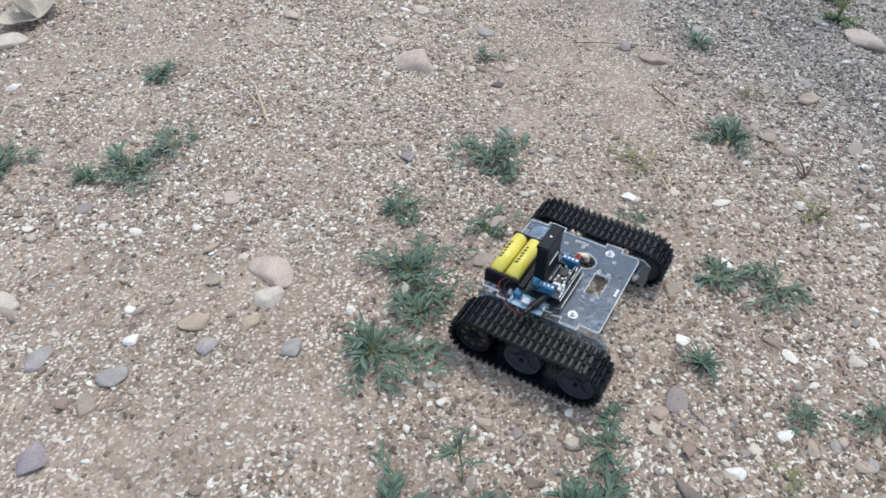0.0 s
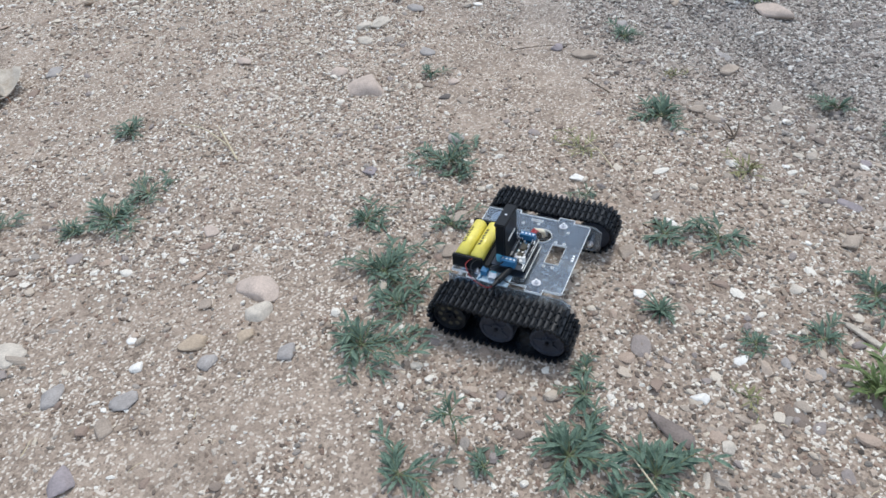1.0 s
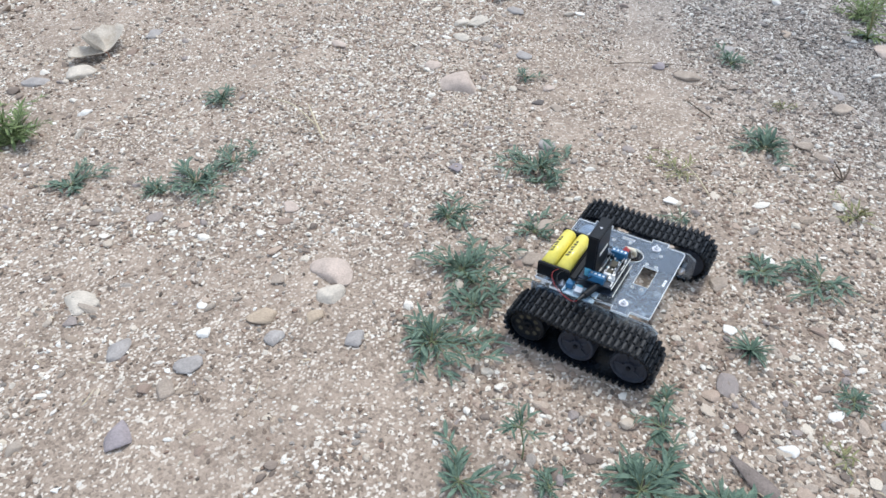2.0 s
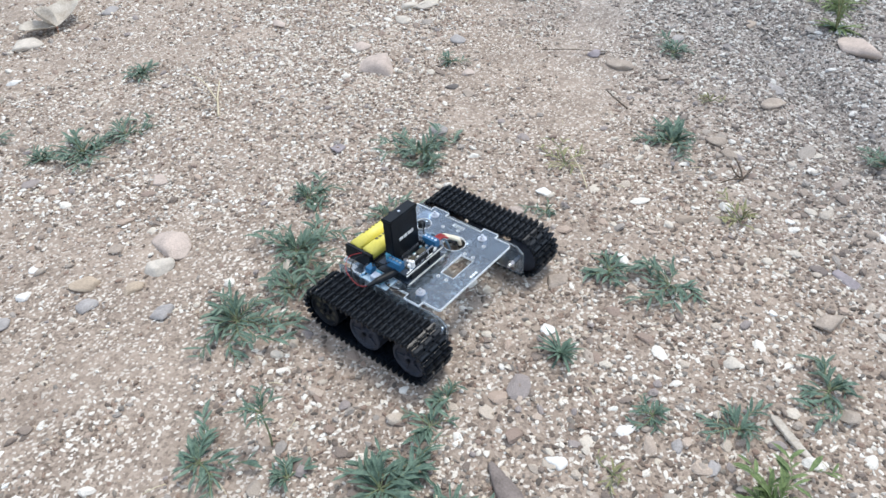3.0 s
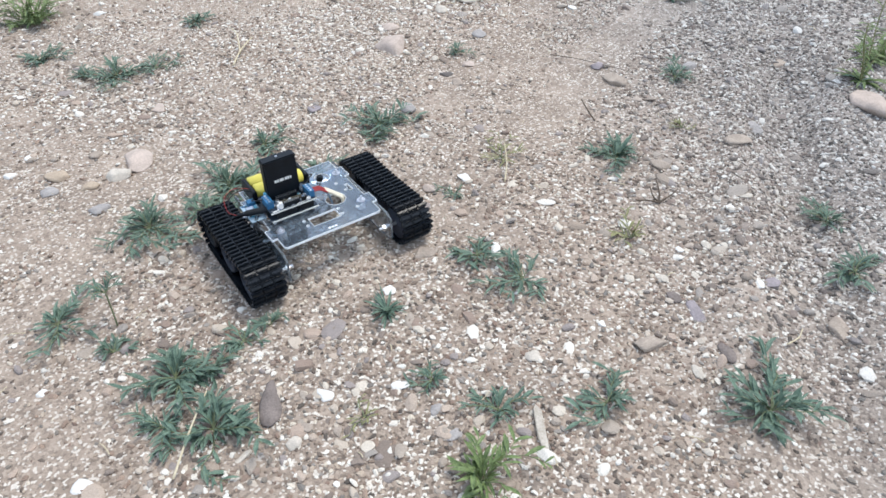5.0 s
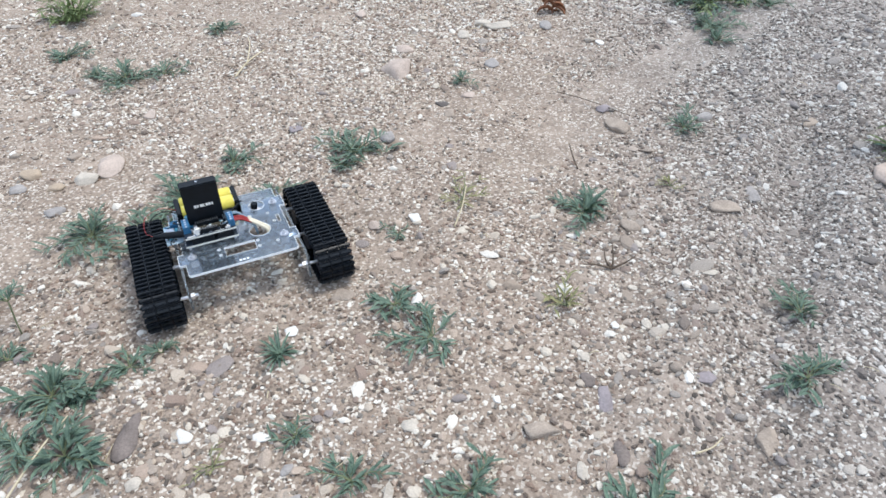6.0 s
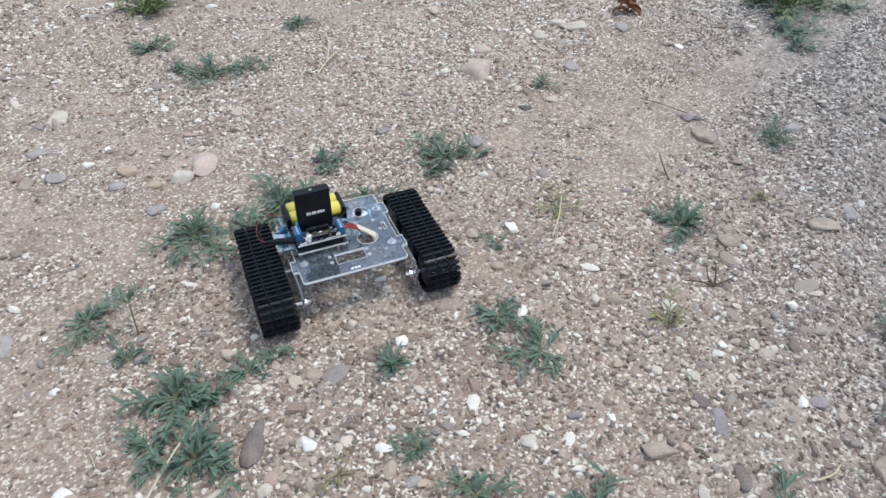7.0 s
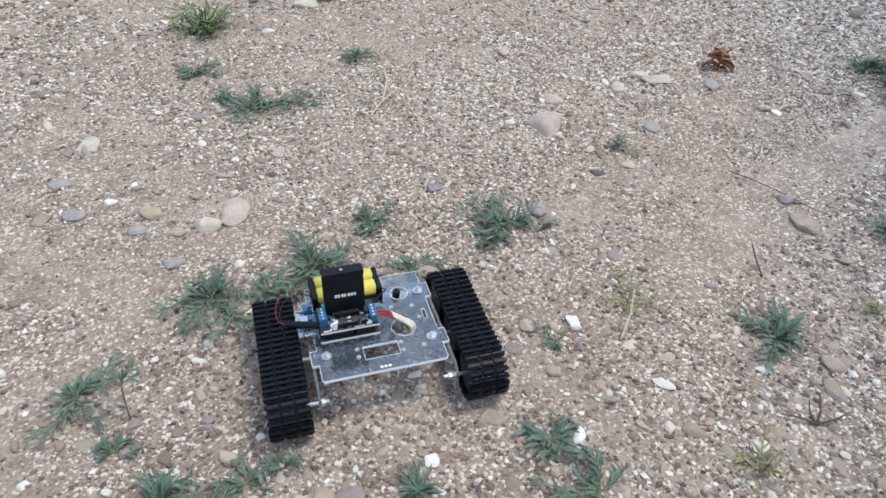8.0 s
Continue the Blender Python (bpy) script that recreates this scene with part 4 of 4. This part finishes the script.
def weed(kind, x, y, r):
    """A low weed: creeping stems from one root with narrow leaves along them."""
    rnd = random.Random(500 + len(WEEDS))
    z = level(x, y)
    plant = tagged(new("weed"), WEED_WORDS[kind], "weed", "weeds growing in the gravel")
    plant.matrix_basis = pose(x, y, z - 0.001)
    WEEDS.append(plant)
    leaf_mat = LEAF["bright" if kind == "bright" else "sparse" if kind == "sparse" else "bluish"]
    if kind == "rosette":
        for k in range(40):
            bm = bmesh.new()
            q, rise = rnd.uniform(0, 2 * math.pi), rnd.uniform(0.15, 1.6)
            blade(bm, Vector((0, 0, 0.002)), Vector((math.cos(q), math.sin(q), rise)), r * rnd.uniform(0.45, 1.15), r * rnd.uniform(0.06, 0.10), rnd.uniform(0.3, 0.9))
            part("leaf", bm, leaf_mat, plant)
        return plant
    count = {"bluish": 5, "bright": 9, "sparse": 3, "sprig": 4}[kind] + int(r * 120) + (5 if r > 0.045 else 0)
    high = {"bluish": 0.40, "bright": 0.75, "sparse": 0.5, "sprig": 0.7}[kind]
    top = Vector((0, 0, 0))
    if kind == "sprig":
        top = Vector((0.002, 0.004, 0.050))
        bm = bmesh.new()
        tube(bm, [(0, 0, -0.003), (0.001, -0.001, 0.022), top], 0.0011, 6)
        part("main_stem", bm, STALK, plant, smooth=True)
    lean = rnd.uniform(0, 2 * math.pi)
    for k in range(count):
        q = 2 * math.pi * k / count + rnd.uniform(-0.9, 0.9)
        span = r * rnd.uniform(0.30, 1.25) * (1 + 0.35 * math.cos(q - lean))
        rise = rnd.uniform(0.1, 1.0) * high * r
        pts = [top + Vector((math.cos(q + 0.35 * s * rnd.uniform(-1, 1)) * span * s, math.sin(q + 0.35 * s * rnd.uniform(-1, 1)) * span * s,
                             rise * math.sin(min(1.0, s * 1.25) * math.pi / 2) + 0.002)) for s in (0, 0.35, 0.7, 1.0)]
        bm = bmesh.new()
        tube(bm, pts, 0.0008, 5, 0.5)
        stem = part("stem", bm, STALK, plant, smooth=True)
        leaves = bmesh.new()
        steps = 5 + int(span * 95) if kind != "sparse" else 4
        for j in range(steps):
            t = (j + 1) / steps
            i = min(2, int(t * 3))
            root = pts[i].lerp(pts[i + 1], t * 3 - i)
            along = (pts[i + 1] - pts[i]).normalized()
            for s in (-1, 1):
                if rnd.random() < 0.28:
                    continue
                turn = Matrix.Rotation(s * rnd.uniform(0.3, 1.0), 3, "Z")
                way = turn @ along + Vector((0, 0, rnd.uniform(-0.05, 0.7)))
                long = min(0.0200, 0.36 * r + 0.004) * rnd.uniform(0.5, 1.4)
                blade(leaves, root, way, long, long * rnd.uniform(0.13, 0.24), rnd.uniform(0.1, 0.8), parts=3)
        tagged(part("leaves", leaves, leaf_mat, stem), kind="stuff")
    return plant


WEEDS = []
WEED_WORDS = {
    "bluish": "low blue-green weed with narrow leaves in gravel", "rosette": "spiky blue-green rosette weed growing in gravel",
    "sparse": "sparse yellowing weed growing in the gravel", "bright": "bright green leafy weed growing in gravel",
    "sprig": "tall single-stemmed green weed sprig in gravel"}
weed("bluish", -0.245, -0.099, 0.0537)
weed("bluish", -0.235, -0.192, 0.0460)
weed("bluish", -0.278, -0.159, 0.0307)
weed("bluish", -0.205, -0.110, 0.0296)
weed("bluish", -0.160, -0.093, 0.0285)
weed("bluish", -0.123, -0.085, 0.0193)
weed("rosette", 0.005, -0.149, 0.0342)
weed("bluish", 0.181, -0.198, 0.0384)
weed("bluish", 0.161, -0.125, 0.0352)
weed("bluish", -0.183, 0.197, 0.0518)
weed("bluish", -0.048, 0.233, 0.0639)
weed("bluish", -0.100, 0.182, 0.0381)
weed("bluish", 0.237, 0.252, 0.0558)
weed("bluish", 0.205, 0.225, 0.0282)
weed("bluish", 0.496, -0.055, 0.0493)
weed("sparse", 0.342, 0.049, 0.0349)
weed("sprig", -0.276, 0.023, 0.0243)
weed("bluish", -0.335, 0.066, 0.0399)
weed("bluish", -0.292, -0.018, 0.0221)
weed("bluish", -0.086, 0.720, 0.0552)
weed("bluish", -0.013, 0.708, 0.0348)
weed("bluish", -0.140, 0.753, 0.0255)
weed("bluish", -0.195, 0.899, 0.0417)
weed("bluish", 0.143, 0.890, 0.0416)
weed("bright", -0.160, 1.103, 0.0647)
weed("bluish", 0.519, 0.420, 0.0269)
weed("bluish", 0.797, 0.084, 0.0379)
weed("bluish", 1.141, 0.411, 0.0580)
weed("bright", 1.235, 0.540, 0.0840)
weed("bluish", 1.099, 0.349, 0.0413)
weed("bluish", 0.046, 0.315, 0.0362)
weed("bluish", 0.080, 0.183, 0.0302)
weed("sparse", 0.361, -0.219, 0.0334)
weed("bluish", 0.133, -0.403, 0.0366)
weed("bluish", -0.009, -0.269, 0.0221)
weed("bluish", 0.026, -0.345, 0.0290)
weed("bluish", 0.549, -0.437, 0.0412)
weed("bluish", 1.195, 0.498, 0.0443)
weed("bright", -0.159, 1.129, 0.0562)
weed("bluish", 0.220, 0.007, 0.0164)
weed("sparse", 0.662, -0.049, 0.0232)
weed("sparse", -0.097, -0.270, 0.0202)
weed("bluish", 1.183, 0.578, 0.0464)
weed("bluish", 1.359, 0.461, 0.0402)
weed("bluish", 1.322, 0.530, 0.0493)
weed("bluish", 0.262, -0.515, 0.0480)
weed("bright", -0.042, -0.405, 0.0400)
weed("bright", 1.163, -0.111, 0.0480)
weed("bluish", 0.640, -0.345, 0.0380)


# ---- dry twigs, straws and a fallen leaf ----
def stick(name, label, category, mat, points, r, thin=0.6):
    bm = bmesh.new()
    tube(bm, [(x, y, level(x, y) + z) for x, y, z in points], r, 7, thin)
    return tagged(new(name, finish(name, bm, mat, True)), label, category)


def forked_twig(x, y):
    twig = tagged(new("forked_twig"), "small dark dry forked twig on gravel", "twig")
    twig.matrix_basis = pose(x, y, level(x, y))
    for pts in ([(0, 0, 0.002), (0.006, 0.008, 0.014), (0.012, 0.022, 0.026)], [(0, 0, 0.002), (0.020, -0.004, 0.010), (0.036, -0.002, 0.014)],
                [(0, 0, 0.002), (-0.018, 0.010, 0.008), (-0.034, 0.020, 0.007)], [(0, 0, 0.002), (-0.004, 0.010, 0.010), (0.000, 0.022, 0.020)]):
        bm = bmesh.new()
        tube(bm, pts, 0.0017, 6, 0.4)
        part("branch", bm, TWIG, twig, smooth=True)


forked_twig(0.455, -0.184)
stick("twig", "thin dark dry twig lying on gravel", "twig", TWIG, [(0.668, 0.300, 0.005), (0.695, 0.240, 0.009), (0.735, 0.158, 0.006)], 0.0010)
stick("twig", "short dark twig sticking out of gravel", "twig", TWIG, [(0.556, 0.055, 0.002), (0.562, 0.080, 0.010), (0.572, 0.108, 0.018)], 0.0016)
stick("twig", "short pale dry twig on the gravel", "twig", STRAW, [(0.362, -0.466, 0.006), (0.385, -0.466, 0.009), (0.407, -0.458, 0.007)], 0.0012)
stick("straw", "dry pale straw lying on the gravel", "straw", STRAW, [(0.113, 0.612, 0.006), (0.150, 0.660, 0.014), (0.196, 0.716, 0.010)], 0.0019)
stick("straw", "dry pale straw lying on the gravel", "straw", STRAW, [(0.145, 0.655, 0.008), (0.170, 0.730, 0.018), (0.180, 0.800, 0.010)], 0.0015)
stick("straw", "pale dry grass stalk among weeds", "straw", STRAW, [(-0.290, -0.232, 0.008), (-0.255, -0.190, 0.018), (-0.225, -0.155, 0.020)], 0.0014)
stick("straw", "pale dry grass stalk bent over gravel", "straw", STRAW, [(0.300, -0.012, 0.004), (0.325, 0.015, 0.014), (0.350, 0.052, 0.022)], 0.0013)


def dried_weed(x, y):
    """A withered weed: curled red-brown leaves round a short stalk."""
    rnd = random.Random(8)
    plant = tagged(new("dried_weed"), "withered red-brown curled weed standing in gravel", "weed")
    plant.matrix_basis = pose(x, y, level(x, y))
    bm = bmesh.new()
    tube(bm, [(0, 0, -0.003), (0.003, 0.002, 0.020), (0.001, 0.006, 0.042)], 0.0016, 6)
    part("stalk", bm, DRY_LEAF, plant, smooth=True)
    for k in range(16):
        bm = bmesh.new()
        q, z = rnd.uniform(0, 2 * math.pi), rnd.uniform(0.004, 0.042)
        blade(bm, Vector((0, 0, z)), Vector((math.cos(q), math.sin(q), rnd.uniform(0.1, 1.2))), rnd.uniform(0.022, 0.042), rnd.uniform(0.009, 0.016),
              rnd.uniform(0.8, 2.2), fold=0.6, parts=6)
        part("curled_leaf", bm, DRY_LEAF, plant, smooth=True)


dried_weed(0.872, 0.655)


def tall_weed(x, y):
    """An upright weed: a straight yellow-green stalk with side leaves, and a tuft at its foot."""
    rnd = random.Random(31)
    plant = tagged(new("tall_weed"), "tall yellow-green weed standing behind a pinkish stone", "weed")
    plant.matrix_basis = pose(x, y, level(x, y) - 0.002)
    for sx, sy, high in ((0.010, 0.012, 0.170), (-0.030, 0.010, 0.120), (0.034, -0.006, 0.095)):
        bm = bmesh.new()
        tube(bm, [(0, 0, 0), (sx * 0.3, sy * 0.3, high * 0.35), (sx * 0.7, sy, high * 0.7), (sx, sy, high)], 0.0016, 6, 0.5)
        stalk = part("stalk", bm, LEAF["sparse"], plant, smooth=True)
        bm = bmesh.new()
        for k in range(int(high * 190)):
            u = rnd.uniform(0.15, 1.0)
            q = rnd.uniform(0, 2 * math.pi)
            blade(bm, Vector((sx * u, sy * u, high * u)), Vector((math.cos(q), math.sin(q), rnd.uniform(0.1, 0.9))), rnd.uniform(0.016, 0.034), rnd.uniform(0.003, 0.006), rnd.uniform(0.3, 1.2))
        tagged(part("leaves", bm, LEAF["bright"], stalk), kind="stuff")
    for k in range(30):
        bm = bmesh.new()
        q = rnd.uniform(0, 2 * math.pi)
        blade(bm, Vector((0, 0, 0.003)), Vector((math.cos(q), math.sin(q), rnd.uniform(0.15, 0.9))), rnd.uniform(0.030, 0.062), rnd.uniform(0.005, 0.009), rnd.uniform(0.5, 1.2))
        part("leaf", bm, LEAF["bright" if k % 3 else "bluish"], plant)


tall_weed(1.050, -0.140)


def dry_leaf(x, y):
    """A large pale withered leaf: two curled lobes with ragged rims, torn open at one side."""
    leaf = tagged(new("fallen_leaf"), "large pale beige dry leaf, curled and torn, on soil", "leaf")
    leaf.matrix_basis = pose(x, y, level(x, y) + 0.004, 0, 0, 20)
    for name, turn, rx, ry, lift, seed in (("leaf_lobe", 0.2, 0.050, 0.034, 0.020, 1), ("leaf_lobe", 2.6, 0.042, 0.030, 0.012, 2), ("curled_tip", 1.7, 0.022, 0.018, 0.030, 3)):
        bm = bmesh.new()
        rows, n, m = [], 6, 26
        c, d = math.cos(turn), math.sin(turn)
        for i in range(n + 1):
            row = []
            for k in range(m):
                q = 2 * math.pi * k / m
                ragged = 1 + 0.16 * noise.noise((2.4 * math.cos(q), 2.4 * math.sin(q), seed)) + 0.07 * noise.noise((7 * math.cos(q), 7 * math.sin(q), seed))
                u, v = rx * (0.8 + ragged * math.cos(q) * i / n), ry * ragged * math.sin(q) * i / n
                z = 0.004 + lift * (abs(v) / ry) ** 1.6 + 0.35 * lift * (u / rx) ** 2 + 0.003 * noise.noise((u * 60, v * 60, seed))
                row.append(bm.verts.new((c * u - d * v, d * u + c * v, z)))
            rows.append(row)
        for one, two in zip(rows, rows[1:]):
            for k in range(m):
                bm.faces.new((one[k], one[(k + 1) % m], two[(k + 1) % m], two[k]))
        bmesh.ops.remove_doubles(bm, verts=bm.verts[:], dist=1e-5)
        bmesh.ops.solidify(bm, geom=bm.faces[:], thickness=0.0007)
        part(name, bm, PALE_LEAF, leaf, smooth=True)
    bm = bmesh.new()
    tube(bm, [(0, 0, 0.004), (-0.014, -0.020, 0.008), (-0.030, -0.034, 0.004)], 0.0012, 6, 0.7)
    part("leaf_stem", bm, DRY_LEAF, leaf, smooth=True)


dry_leaf(0.165, 1.275)


def splinter(x, y, turn):
    """A split piece of pale wood with one slanting end."""
    bm = bmesh.new()
    sheet(bm, [(-0.028, -0.004), (0.021, -0.005), (0.030, 0.001), (0.024, 0.004), (-0.010, 0.005), (-0.029, 0.002)], [], 0.0, 0.004)
    bmesh.ops.bevel(bm, geom=bm.edges[:], offset=0.0008, segments=1, affect="EDGES")
    ob = new("wood_splinter", finish("wood_splinter", bm, PALE_LEAF))
    ob.matrix_basis = pose(x, y, level(x, y) + 0.002, 3, -4, turn)
    tagged(ob, "pale split piece of dry wood on gravel", "wood")


splinter(0.047, -0.390, 60)


def chaff(count):
    """Bits of dry straw and bark scattered over the gravel."""
    rnd = random.Random(21)
    bm = bmesh.new()
    for _ in range(count):
        x, y, q, n = rnd.uniform(-0.5, 1.2), rnd.uniform(-0.5, 1.2), rnd.uniform(0, math.pi), rnd.uniform(0.006, 0.024)
        dx, dy, z = math.cos(q) * n / 2, math.sin(q) * n / 2, level(x, y) + 0.0035
        tube(bm, [(x - dx, y - dy, z), (x + 0.1 * dy, y - 0.1 * dx, z + 0.0015), (x + dx, y + dy, z + rnd.uniform(-0.002, 0.004))], rnd.uniform(0.0004, 0.0009), 5, 0.6)
    tagged(new("straw_bits", finish("straw_bits", bm, STRAW, True)), "scattered bits of dry straw on the gravel", "straw", kind="stuff")


chaff(110)


# ---- single pebbles round the robot, each an object of its own ----
def pebble_mesh(k):
    rnd = random.Random(70 + k)
    bm = bmesh.new()
    bmesh.ops.create_uvsphere(bm, u_segments=7, v_segments=4, radius=1.0)
    sx, sy, sz = rnd.uniform(0.95, 1.35), rnd.uniform(0.7, 1.0), rnd.uniform(0.5, 0.75)
    for v in bm.verts:
        f = 1 + rnd.uniform(-0.22, 0.22)
        v.co = Vector((v.co.x * sx * f, v.co.y * sy * f, v.co.z * sz * f))
    return finish("pebble", bm, PEBBLE, k % 4 == 0)


def pebbles(count):
    rnd = random.Random(33)
    shapes = [pebble_mesh(k) for k in range(14)]
    bed = bpy.data.objects["ground"]
    made = 0
    while made < count:
        x, y = rnd.uniform(-0.45, 0.75), rnd.uniform(-0.48, 0.62)
        if (abs(x) < 0.15 and -0.09 < y < 0.15) or rnd.random() < 0.8 * bare(x, y):
            continue
        r = 0.0036 + 0.0042 * rnd.random() ** 2
        ob = new("pebble", shapes[made % 14])
        ob.parent = bed
        ob.matrix_basis = pose(x, y, level(x, y) + r * 0.18, rnd.uniform(-20, 20), rnd.uniform(-20, 20), rnd.uniform(0, 360)) @ Matrix.Diagonal((r, r, r, 1))
        made += 1


pebbles(300)
